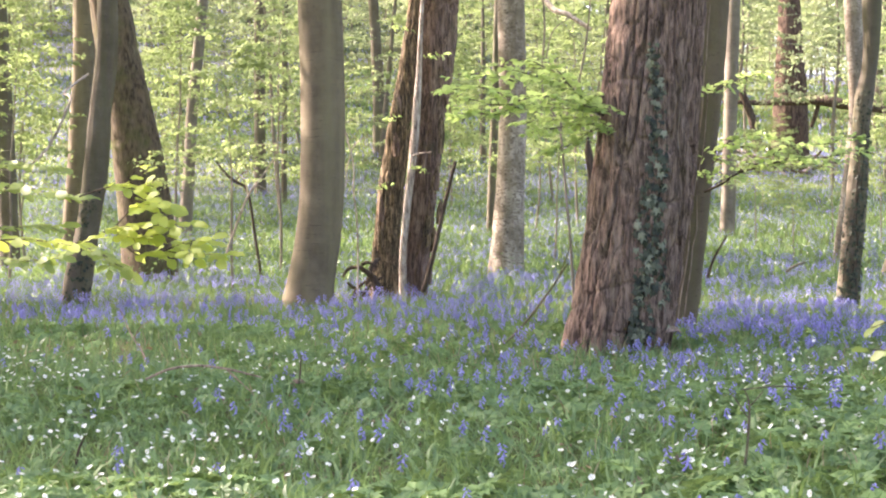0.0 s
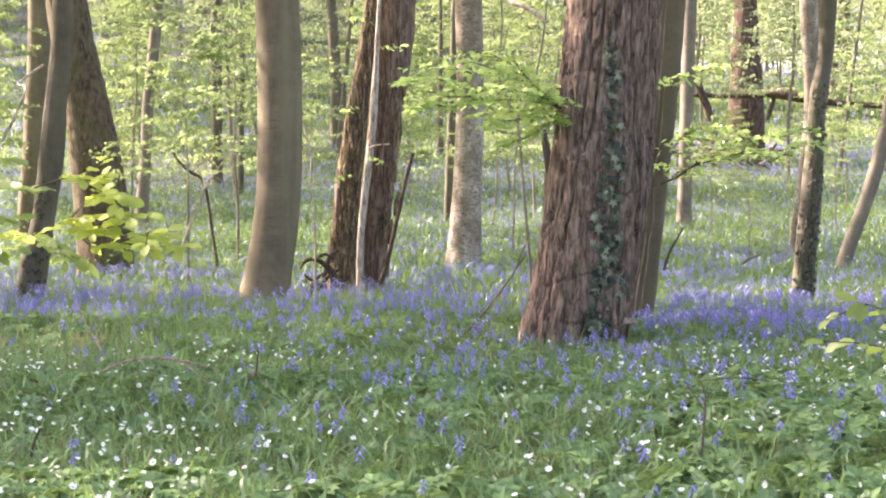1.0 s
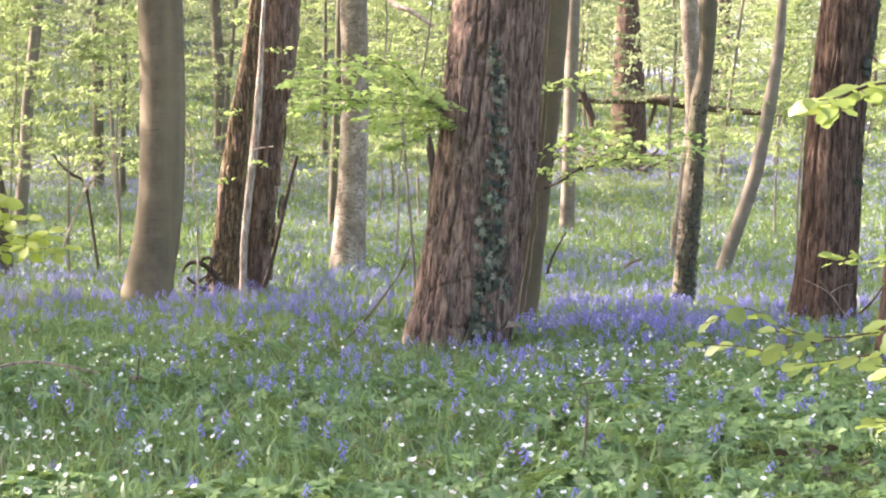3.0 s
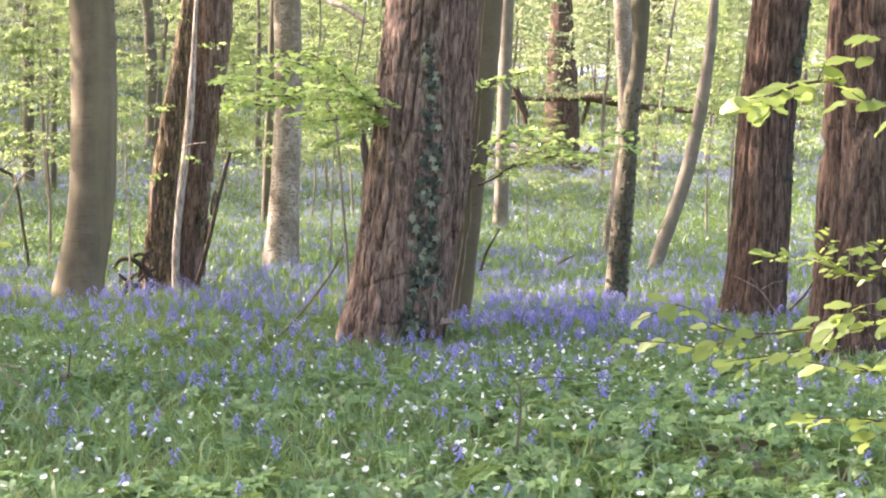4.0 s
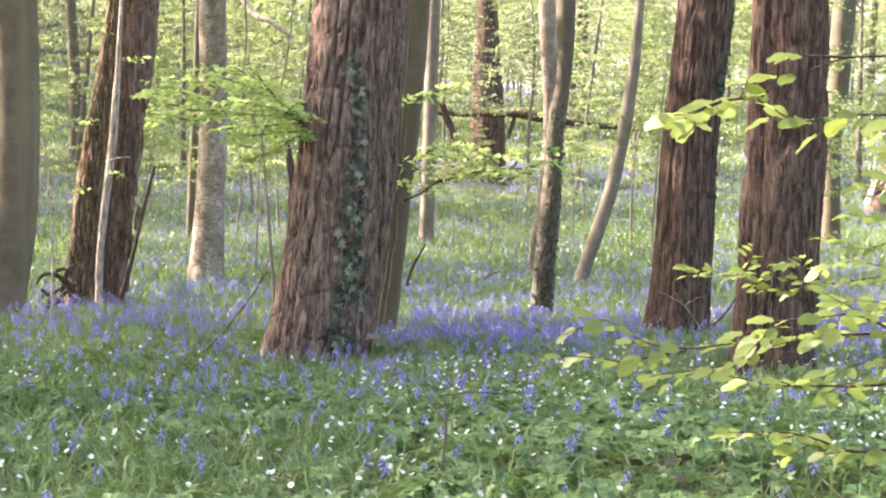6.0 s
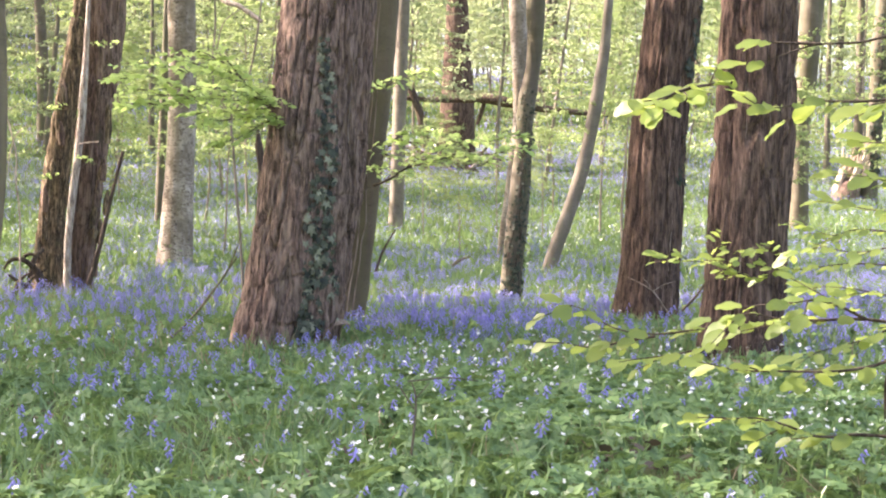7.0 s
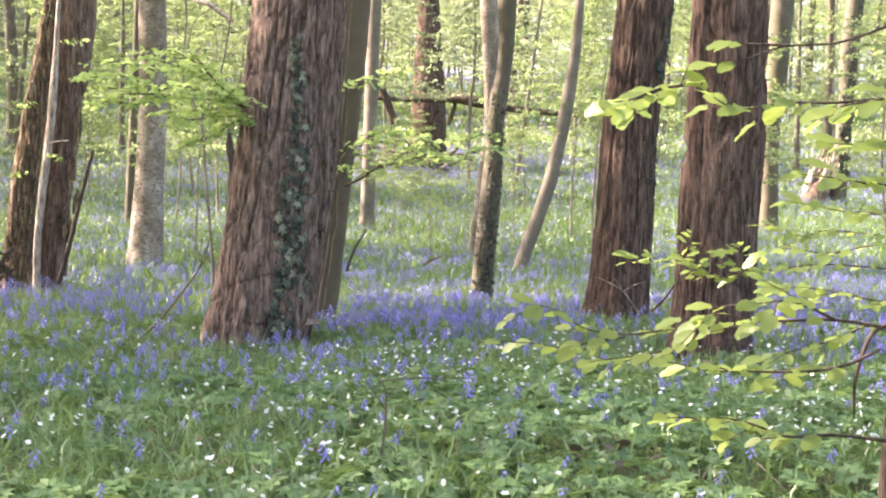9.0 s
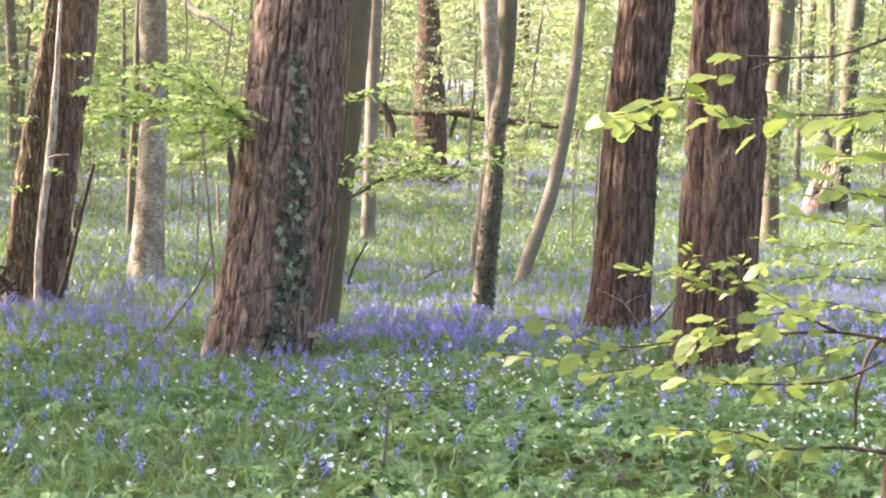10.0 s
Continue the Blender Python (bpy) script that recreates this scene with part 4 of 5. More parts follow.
branch(fork, [
    ((0.75, 13.8, 1.251), (0.981, 13.2, 1.349), (1.164, 12.8, 1.393), (1.473, 12.2, 1.413), (1.658, 11.8, 1.446)),
    ((0.981, 13.2, 1.349), (1.173, 12.9, 1.491), (1.468, 12.5, 1.515), (1.674, 12.2, 1.562)),
    ((0.727, 13.8, 1.413), (0.818, 13.4, 1.566), (0.973, 13.1, 1.622), (1.185, 12.8, 1.564)),
    ((0.818, 13.4, 1.566), (1.182, 13.0, 1.443), (1.438, 12.6, 1.365)),
    ((0.728, 13.8, 1.988), (0.907, 13.4, 2.056), (1.104, 13.1, 2.096)),
    ((0.608, 13.7, 1.982), (0.507, 13.2, 1.991), (0.444, 12.9, 1.848)),
    ((0.727, 13.8, 1.344), (0.545, 13.3, 1.288)),
], 65, 0.056, 44, M_SPRAY, 0.005, LEAF8, 0.42, loose=0.33, face=-0.3)

branch(snag, [
    ((-2.322, 19.700, 2.860), (-2.013, 19.400, 2.911)),
    ((-2.174, 19.700, 2.450), (-1.841, 19.400, 2.513)),
    ((-2.588, 19.600, 2.212), (-2.738, 19.300, 2.116)),
    ((-2.473, 19.600, 1.628), (-2.232, 19.300, 1.504)),
    ((-2.666, 19.600, 1.433), (-2.814, 19.300, 1.329)),
    ((-2.439, 19.600, 3.186), (-2.623, 19.300, 3.215)),
], 67, 0.045, 34, M_SPRAY, 0.004, LEAF8, 0.35, loose=0.4, face=-0.2)

# ---- ivy ----
def ivy_leaf():
    """A leaf with five pointed lobes and a pale raised middle, its tip along +x."""
    r = np.array([0.66, 0.30, 0.55, 0.26, 0.44, 0.30, 0.10, 0.30, 0.44, 0.26, 0.55, 0.30])
    a = np.radians([0, 27, 56, 86, 118, 150, 180, -150, -118, -86, -56, -27])
    rim = np.stack([0.36 + r * np.cos(a), r * np.sin(a), np.where(r > 0.4, -0.07, 0.03)], -1)
    return np.vstack([rim, [[0.34, 0, 0.08]]]), [(12, k, (k + 1) % 12) for k in range(12)]


IVY_LEAF = ivy_leaf()


def ivy(parent, y, rows, low, high, width, count, size, seed, label="dark glossy ivy leaves", single=False):
    """Ivy up a trunk's near side. low and high: height and shift from the trunk's middle; width at foot and top."""
    r = np.random.default_rng(seed)
    rows = sorted(rows)
    zs, xs, rs = (np.array([q[k] for q in rows]) for k in range(3))
    s = r.random(count) ** 1.35
    z = low[0] + (high[0] - low[0]) * s
    off = low[1] + (high[1] - low[1]) * s + (width[0] + (width[1] - width[0]) * s) * r.uniform(-0.5, 0.5, count) + 0.02 * np.sin(z * 5)
    rad = np.interp(z, zs, rs)
    off = np.clip(off, -0.97 * rad, 0.97 * rad)
    ang = np.arcsin(off / rad)
    x = np.interp(z, zs, xs) + (rad + 0.015) * np.sin(ang)
    p = np.stack([x, y - (rad + r.uniform(0.005, 0.05, count)) * np.cos(ang), z], -1)
    # a leaf hangs with its tip down and its face away from the bark
    down = np.stack([r.normal(0, 0.35, count), np.full(count, -0.25) + r.normal(0, 0.2, count), np.full(count, -1.0)], -1)
    out = np.stack([np.sin(ang) + r.normal(0, 0.3, count), -np.cos(ang), r.normal(0.25, 0.25, count)], -1)
    e1 = down / np.linalg.norm(down, axis=1, keepdims=True)
    e3 = out - (out * e1).sum(1, keepdims=True) * e1
    e3 /= np.linalg.norm(e3, axis=1, keepdims=True)
    m = np.stack([e1, np.cross(e3, e1), e3], -1) * (size * r.uniform(0.5, 1.2, count) * (1.1 - 0.45 * s))[:, None, None]
    o = np.array(parent.matrix_basis.translation)
    vines = []
    for k in range(3):
        q = np.linspace(0, 1, 9)
        zz = low[0] - 0.1 + (high[0] - low[0]) * q * (1 - 0.12 * k)
        oo = low[1] + (high[1] - low[1]) * q + 0.3 * width[0] * (k - 1) * (1 - q) + r.normal(0, 0.012, 9)
        rr = np.interp(zz, zs, rs)
        aa = np.arcsin(np.clip(oo / rr, -0.97, 0.97))
        vines.append(tube(np.stack([np.interp(zz, zs, xs) + rr * np.sin(aa), y - (rr + 0.004) * np.cos(aa), zz, 0.009 - 0.005 * q], -1) - np.array([*o, 0]), 40, 6))
    iv = tagged(part("ivy", mesh("ivy", *join(vines), M_TWIG), parent, label), kind="stuff")
    if single:
        single_leaves(mesh("leaf", *IVY_LEAF, M_ONEIVY, smooth=False), m, p - o, iv)
    else:
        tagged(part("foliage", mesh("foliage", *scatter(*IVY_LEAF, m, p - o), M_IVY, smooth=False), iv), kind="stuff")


def dry_vines(parent, y, rows, offsets, high, radius, seed, mat=M_VINE):
    """Thin dead climbing stems that wander up a trunk's near side, each a part."""
    r = np.random.default_rng(seed)
    rows = sorted(rows)
    zs, xs, rs = (np.array([q[k] for q in rows]) for k in range(3))
    o = np.array([*parent.matrix_basis.translation, 0])
    for off in offsets:
        zz = np.linspace(-0.05, high * r.uniform(0.6, 1.0), 14)
        rr = np.interp(zz, zs, rs)
        aa = np.arcsin(np.clip(off / rr + np.cumsum(r.normal(0, 0.05, 14)), -0.96, 0.96))
        pts = np.stack([np.interp(zz, zs, xs) + (rr + 0.006) * np.sin(aa), y - (rr + 0.006) * np.cos(aa), zz, np.linspace(radius, radius * 0.5, 14)], -1)
        part("vine", mesh("vine", *tube(pts - o, 60, 6), mat), parent, "thin dry climbing stem")


ivy(main, 12.5, [(2.54, 0.274, 0.313), (2.12, 0.236, 0.318), (1.7, 0.196, 0.328), (1.29, 0.158, 0.345), (0.87, 0.098, 0.342), (0.45, 0.037, 0.331), (0.24, 0.007, 0.336), (0.03, -0.029, 0.342)], (0.02, 0.175), (2.25, 0.0), (0.29, 0.07), 260, 0.088, 71, single=True)
# darker layer underneath: its colour stands for the shade between the leaves above
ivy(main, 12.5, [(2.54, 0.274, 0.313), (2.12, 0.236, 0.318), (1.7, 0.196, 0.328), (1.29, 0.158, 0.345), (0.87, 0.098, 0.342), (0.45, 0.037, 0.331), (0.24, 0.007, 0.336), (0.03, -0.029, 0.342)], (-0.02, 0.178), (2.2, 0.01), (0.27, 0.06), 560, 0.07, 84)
ivy(main, 12.5, [(2.54, 0.274, 0.313), (2.12, 0.236, 0.318), (1.7, 0.196, 0.328), (1.29, 0.158, 0.345), (0.87, 0.098, 0.342), (0.45, 0.037, 0.331), (0.24, 0.007, 0.336), (0.03, -0.029, 0.342)], (1.5, -0.32), (2.9, -0.30), (0.05, 0.05), 40, 0.06, 72)
ivy(t5, 14.5, [(2.9, 3.332, 0.227), (2.4, 3.27, 0.227), (1.91, 3.213, 0.227), (1.41, 3.171, 0.232), (0.92, 3.152, 0.234), (0.42, 3.115, 0.245), (0.12, 3.091, 0.26)], (1.25, 0.19), (1.75, 0.18), (0.14, 0.10), 46, 0.06, 73)
ivy(t5, 14.5, [(2.9, 3.332, 0.227), (2.4, 3.27, 0.227), (1.91, 3.213, 0.227), (1.41, 3.171, 0.232), (0.92, 3.152, 0.234), (0.42, 3.115, 0.245), (0.12, 3.091, 0.26)], (2.2, 0.2), (3.0, 0.2), (0.10, 0.10), 70, 0.08, 74)
ivy(t6, 11.1, [(2.46, 3.123, 0.224), (2.08, 3.117, 0.234), (1.7, 3.11, 0.244), (1.32, 3.084, 0.246), (0.94, 3.057, 0.244), (0.56, 3.037, 0.248), (0.17, 3.011, 0.25)], (0.5, 0.23), (1.2, 0.235), (0.06, 0.05), 40, 0.05, 75)
ivy(slim, 18, [(3.17, 2.608, 0.098), (2.81, 2.603, 0.08), (2.52, 2.579, 0.074), (2.22, 2.526, 0.092), (1.92, 2.491, 0.086), (1.62, 2.479, 0.092), (1.26, 2.45, 0.104), (0.84, 2.414, 0.11), (0.48, 2.379, 0.104), (0.12, 2.35, 0.11)], (0.1, 0.0), (2.3, 0.02), (0.25, 0.17), 400, 0.055, 76)
ivy(left_stem, 18, [(3.42, -5.59, 0.102), (2.8, -5.61, 0.108), (2.18, -5.687, 0.115), (1.56, -5.746, 0.128), (0.94, -5.839, 0.118), (0.32, -5.968, 0.144), (0.01, -6.02, 0.128)], (0.0, 0.0), (1.35, 0.02), (0.26, 0.14), 130, 0.055, 85)
ivy(ivy_tree, 38, [(6.06, 13.703, 0.19), (4.75, 13.566, 0.204), (3.43, 13.476, 0.17), (1.72, 13.343, 0.183)], (1.9, 0.0), (6.0, 0.0), (0.34, 0.30), 260, 0.10, 86)
ivy(snag, 20, [(3.49, -2.171, 0.206), (2.82, -2.218, 0.196), (2.14, -2.315, 0.17), (1.47, -2.383, 0.166), (0.79, -2.457, 0.156), (0.25, -2.514, 0.156)], (0.1, -0.2), (1.1, -0.2), (0.10, 0.05), 60, 0.06, 77)

dry_vines(main, 12.5, [(2.54, 0.274, 0.313), (2.12, 0.236, 0.318), (1.7, 0.196, 0.328), (1.29, 0.158, 0.345), (0.87, 0.098, 0.342), (0.45, 0.037, 0.331), (0.24, 0.007, 0.336), (0.03, -0.029, 0.342)], (-0.27, -0.22, -0.17, -0.12, -0.07, -0.02, 0.03, 0.24, 0.28), 2.9, 0.008, 78)
dry_vines(fork, 14, [(2.72, 0.692, 0.198), (2.25, 0.662, 0.191), (1.79, 0.627, 0.18), (1.32, 0.577, 0.173), (0.85, 0.525, 0.169), (0.38, 0.464, 0.169), (0.1, 0.421, 0.164)], (0.02, 0.08), 2.8, 0.007, 79)
dry_vines(t6, 11.1, [(2.46, 3.123, 0.224), (2.08, 3.117, 0.234), (1.7, 3.11, 0.244), (1.32, 3.084, 0.246), (0.94, 3.057, 0.244), (0.56, 3.037, 0.248), (0.17, 3.011, 0.25)], (-0.1, 0.08), 2.6, 0.006, 82)
dry_vines(t5, 14.5, [(2.9, 3.332, 0.227), (2.4, 3.27, 0.227), (1.91, 3.213, 0.227), (1.41, 3.171, 0.232), (0.92, 3.152, 0.234), (0.42, 3.115, 0.245), (0.12, 3.091, 0.26)], (-0.08, 0.05, 0.12), 2.9, 0.007, 83)


# ---- flowers and grass of the woodland floor ----
def fan(y0, y1, per_m2, density=None, reach=0.415):
    """Places on the floor between two distances, thinned by a density from 0 to 1."""
    n = int(per_m2 * reach * (y1 * y1 - y0 * y0))
    y = np.sqrt(rnd(n, y0 * y0, y1 * y1))
    x = rnd(n, -reach, reach) * y + rnd(n, -0.3, 0.3)
    if density is not None:
        k = rnd(n) < density(x, y)
        x, y = x[k], y[k]
    return x, y


def patches(x, y, size, seed, low=0.35, high=0.65):
    n = 0.65 * vnoise(x / size + 20, y / size + 20, seed) + 0.35 * vnoise(x / size * 2.7, y / size * 2.7, seed + 1)
    return np.clip((n - low) / (high - low), 0, 1)


FOOT = ((0.058, 11.850, 0.078))


def blue_density(x, y):
    p = patches(x, y, 1.5, 81, 0.25, 0.62)
    clump = patches(x, y, 0.35, 83, 0.25, 0.6)
    bank = np.interp(y, [5, 7.5, 9, 10.5, 12, 13.5, 21, 24, 28, 40, 44, 50, 54, 90], [0.09, 0.22, 0.35, 0.40, 0.45, 0.52, 0.58, 0.50, 0.42, 0.50, 0.80, 0.80, 0.4, 0.3])
    bank = np.where(y > 52, bank * (1 + 2.2 * np.clip((-0.2 - x / y) / 0.05, 0, 1)), bank)
    bare = np.clip((-1.2 - x) / 1.5, 0, 1) * np.clip((15.5 - y) / 3, 0, 1)
    bank = bank * (1 + 0.9 * np.clip((x + 0.2) / 0.8, 0, 1) * np.interp(y, [8.5, 10, 13, 15], [0, 1, 1, 0]))
    bank = bank * (1 + 0.9 * np.interp(y, [41, 43, 50, 52], [0, 1, 1, 0]) * np.interp(x / y, [0.01, 0.03, 0.2, 0.24], [0, 1, 1, 0]))
    foot = np.exp(-((x - FOOT[0]) / 0.4) ** 2 - ((y - FOOT[1]) / 0.25) ** 2)
    return np.maximum(bank * (0.15 + 0.85 * p) * (0.35 + 0.65 * clump) * (1 - 0.85 * bare), foot)


def bell_plant(bells, sides, stalk_parts, fat=1.0):
    """A bluebell one unit high: a stalk that nods at its tip and bells that hang from one side."""
    v, f, mat = [], [], []

    def add(points, faces, m):
        k = len(v)
        v.extend(points)
        f.extend([tuple(i + k for i in q) for q in faces])
        mat.extend([m] * len(faces))
    bend = lambda t: np.array([0.16 * max(t - 0.55, 0) ** 1.5 * 3.0, 0, t - 0.25 * max(t - 0.8, 0)])
    for k in range(stalk_parts):
        a, b = bend(k / stalk_parts), bend((k + 1) / stalk_parts)
        w = 0.008
        add([a + (0, -w, 0), a + (0, w, 0), b + (0, w, 0), b + (0, -w, 0)], [(0, 1, 2), (0, 2, 3)], 1)
    for k in range(bells):
        t = 0.68 + 0.32 * k / max(bells - 1, 1)
        a = bend(t)
        ang = (k * 2.4) % 6.283
        out = np.array([0.5 + 0.8 * np.cos(ang), 1.0 * np.sin(ang), 0]) * 0.075
        top, end = a + out * 0.5, a + out * 1.3 + (0, 0, -0.075 * fat * (1.15 - 0.4 * k / bells))
        ra, rb = 0.014 * fat, 0.036 * fat
        ring = [(np.cos(q), np.sin(q), 0) for q in np.arange(sides) * 2 * np.pi / sides]
        pts = [top + np.array(q) * ra for q in ring] + [end + np.array(q) * rb for q in ring]
        if sides == 3:
            add([top] + pts[3:], [(0, 1, 2), (0, 2, 3), (0, 3, 1)], 0)
        else:
            add(pts, [(i, (i + 1) % sides, sides + (i + 1) % sides) for i in range(sides)] + [(i, sides + (i + 1) % sides, sides + i) for i in range(sides)], 0)
    return np.array(v), f, np.array(mat)


def stuff(name, pieces, mats, label, category):
    """One object out of many small plants: rows of (shape, faces, material numbers, matrices, places)."""
    vs, fs, idx, n = [], [], [], 0
    for v, f, mat, m, p in pieces:
        a, b = scatter(v, f, m, p)
        vs.append(a), fs.append(b + n), idx.append(np.tile(mat, len(p)))
        n += len(a)
    ob = new(name, mesh(name, np.concatenate(vs), np.concatenate(fs), mats, np.concatenate(idx)))
    return tagged(ob, label, category, kind="stuff")


def upright(x, y, h, lean=0.15, sink=0.01):
    n = len(x)
    m = turns(rnd(n, 0, 6.283), RNG.normal(0, lean, n), RNG.normal(0, lean, n), np.ones(n)) * h[:, None, None]
    return m, np.stack([x, y, ground(x, y) - sink], -1)


pieces = []
for y0, y1, per, shape, size in [(5.2, 12, 85, bell_plant(8, 5, 4), (0.12, 0.19)), (12, 17.5, 105, bell_plant(8, 4, 3), (0.15, 0.24)),
                                 (17.5, 28, 80, bell_plant(7, 3, 1), (0.18, 0.28)), (28, 52, 105, bell_plant(4, 3, 1, 1.15), (0.18, 0.27)), (52, 105, 26, bell_plant(4, 3, 1, 1.4), (0.24, 0.36))]:
    x, y = fan(y0, y1, per, blue_density)
    h = rnd(len(x), *size)
    pieces.append((*shape, *upright(x, y, h)))
stuff("bluebells", pieces, [M_BELL, M_STALK], "carpet of violet-blue bluebells under the trees", "bluebells")

BLADE = (np.array([[0, -0.5, 0], [0, 0.5, 0], [0.06, -0.5, 0.36], [0.06, 0.5, 0.36], [0.24, -0.4, 0.70], [0.24, 0.4, 0.70], [0.58, 0, 0.88]], float),
         [(0, 1, 3), (0, 3, 2), (2, 3, 5), (2, 5, 4), (4, 5, 6)], np.zeros(5, int))
SPEAR = (np.array([[0, -0.5, 0], [0, 0.5, 0], [0.12, -0.45, 0.55], [0.12, 0.45, 0.55], [0.4, 0, 0.95]], float),
         [(0, 1, 3), (0, 3, 2), (2, 3, 4)], np.zeros(3, int))


def blades(y0, y1, per, shape, length, width, density=None, lean=0.3):
    x, y = fan(y0, y1, per, density)
    n = len(x)
    h, wd = rnd(n, *length), rnd(n, *width)
    m = turns(rnd(n, 0, 6.283), RNG.normal(0, lean, n), RNG.normal(0, lean, n), np.ones(n))
    m = m * np.stack([h, wd, h], -1)[:, None, :]
    return (*shape, m, np.stack([x, y, ground(x, y) - 0.01], -1))


def glade(count, shape, length, width, reach):
    """Blades all round the place where the camera is held, outside the stretch that it looks over."""
    a, d = rnd(count, 0, 6.283), reach * np.sqrt(rnd(count))
    x, y = d * np.sin(a), d * np.cos(a)
    k = (y < 5.0) | (np.abs(x) > 0.415 * y)
    x, y = x[k], y[k]
    n = len(x)
    h, wd = rnd(n, *length), rnd(n, *width)
    m = turns(rnd(n, 0, 6.283), RNG.normal(0, 0.4, n), RNG.normal(0, 0.4, n), np.ones(n)) * np.stack([h, wd, h], -1)[:, None, :]
    return (*shape, m, np.stack([x, y, ground(x, y) - 0.01], -1))


tufts = lambda x, y: (0.35 + 0.65 * patches(x, y, 0.5, 87, 0.3, 0.6)) * (1 - 0.45 * np.clip((x - 0.5) / 0.8, 0, 1) * np.clip((10 - y) / 2, 0, 1))
stuff("grass", [
    blades(5.0, 9, 760, BLADE, (0.06, 0.18), (0.004, 0.010), tufts, 0.6),
    blades(9, 13, 750, BLADE, (0.06, 0.16), (0.004, 0.007), tufts, 0.4),
    blades(13, 22, 420, SPEAR, (0.08, 0.19), (0.005, 0.010), tufts),
    blades(22, 36, 210, SPEAR, (0.10, 0.25), (0.012, 0.025), tufts),
    glade(60000, SPEAR, (0.08, 0.2), (0.006, 0.012), 11),
    blades(36, 70, 36, SPEAR, (0.12, 0.24), (0.03, 0.06)),
], [M_GRASS], "fresh green grass and bluebell leaves over the floor", "grass")
stuff("bluebell_leaves", [
    blades(5.0, 10, 230, BLADE, (0.10, 0.20), (0.009, 0.016), tufts, 0.55),
    blades(10, 18, 150, SPEAR, (0.12, 0.22), (0.008, 0.015), lambda x, y: 0.3 + 0.7 * blue_density(x, y), 0.4),
], [M_GRASS], "strap-like green bluebell leaves bending over", "leaves")
stuff("dry_grass", [
    blades(5.0, 10, 110, BLADE, (0.07, 0.20), (0.003, 0.008), lambda x, y: patches(x, y, 0.8, 99, 0.4, 0.65) * (1 - 0.6 * np.clip((x - 0.4) / 0.8, 0, 1)), 0.8),
    blades(10, 20, 60, SPEAR, (0.10, 0.22), (0.004, 0.009), lambda x, y: patches(x, y, 0.9, 101, 0.4, 0.65), 0.4),
], [M_STRAW], "dry straw-coloured blades among the green grass", "grass")


def whorl():
    """Three cut leaves round a stalk, one unit across, seen from the side."""
    v, f = [], []
    for k in range(3):
        for j, (turn, ln) in enumerate(((-0.75, 0.8), (0, 1.0), (0.75, 0.8))):
            a = k * 2.094 + turn
            d, s = np.array([np.cos(a), np.sin(a), 0]), np.array([-np.sin(a), np.cos(a), 0])
            n = len(v)
            o = np.array([0, 0, 1.0]) + 0.08 * d
            v += [o, o + d * 0.33 * ln - s * 0.15 + (0, 0, 0.06), o + d * 0.62 * ln + (0, 0, -0.02), o + d * 0.33 * ln + s * 0.15 + (0, 0, 0.06)]
            f += [(n, n + 1, n + 2), (n, n + 2, n + 3)]
    n = len(v)
    v += [np.array([-0.015, 0, 0]), np.array([0.015, 0, 0]), np.array([0, 0.01, 1.0])]
    f += [(n, n + 1, n + 2)]
    return np.array(v, float), f, np.zeros(len(f), int)


def blossom():
    """A white flower of six petals with yellow stamens on a thin stalk; its face looks up and a little aside."""
    v, f, mat = [], [], []
    for k in range(6):
        a = k * 1.0472
        d, s = np.array([np.cos(a), np.sin(a), 0]), np.array([-np.sin(a), np.cos(a), 0])
        n = len(v)
        v += [d * 0.05, d * 0.32 - s * 0.19 + (0, 0, 0.13), d * 0.52 + (0, 0, 0.26), d * 0.32 + s * 0.19 + (0, 0, 0.13)]
        f += [(n, n + 1, n + 2), (n, n + 2, n + 3)]
        mat += [0, 0]
    n = len(v)
    v += [np.array(q) for q in ((0.1, 0, 0.08), (-0.05, 0.09, 0.08), (-0.05, -0.09, 0.08), (0, 0, 0.14))]
    f += [(n, n + 1, n + 3), (n + 1, n + 2, n + 3), (n + 2, n, n + 3)]
    mat += [1, 1, 1]
    n = len(v)
    v += [np.array(q) for q in ((-0.02, 0, 0), (0.02, 0, 0), (-0.1, 0, -3.0))]
    f += [(n, n + 1, n + 2)]
    mat += [2]
    return np.array(v, float), f, np.array(mat)


def anemone_density(x, y):
    p = patches(x, y, 0.7, 91, 0.4, 0.6)
    near = np.interp(y, [5, 6, 9, 10, 11.5, 13, 18, 24, 30, 40, 50], [0.65, 0.78, 0.75, 0.55, 0.25, 0.16, 0.12, 0.3, 0.5, 0.45, 0.2])
    near = near * (0.55 + 0.45 * np.clip(np.abs(x - 0.1) / 1.4, 0, 1))
    near = near * (1 + 0.2 * np.clip((x - 0.2) / 0.6, 0, 1) * np.interp(y, [5.5, 6.5, 9, 11], [0.3, 1, 1, 0]))
    return near * (0.1 + 0.9 * p) * (1 - 0.3 * np.clip((x - 0.8) / 0.6, 0, 1) * np.clip((8 - y) / 2, 0, 1))


def leaf_density(x, y):
    return np.clip(0.1 + 0.9 * patches(x, y, 1.1, 93, 0.4, 0.65) + 0.2 * np.clip((x - 0.5) / 0.8, 0, 1), 0, 1)


x, y = fan(5.0, 9.5, 380, leaf_density)
x2, y2 = fan(9.5, 15, 90, leaf_density)
x, y = np.concatenate([x, x2]), np.concatenate([y, y2])
m, p = upright(x, y, rnd(len(x), 0.06, 0.11), 0.42)
stuff("anemone_leaves", [(*whorl(), m, p)], [M_ANEMONE], "dark green cut leaves of wood anemones", "leaves")

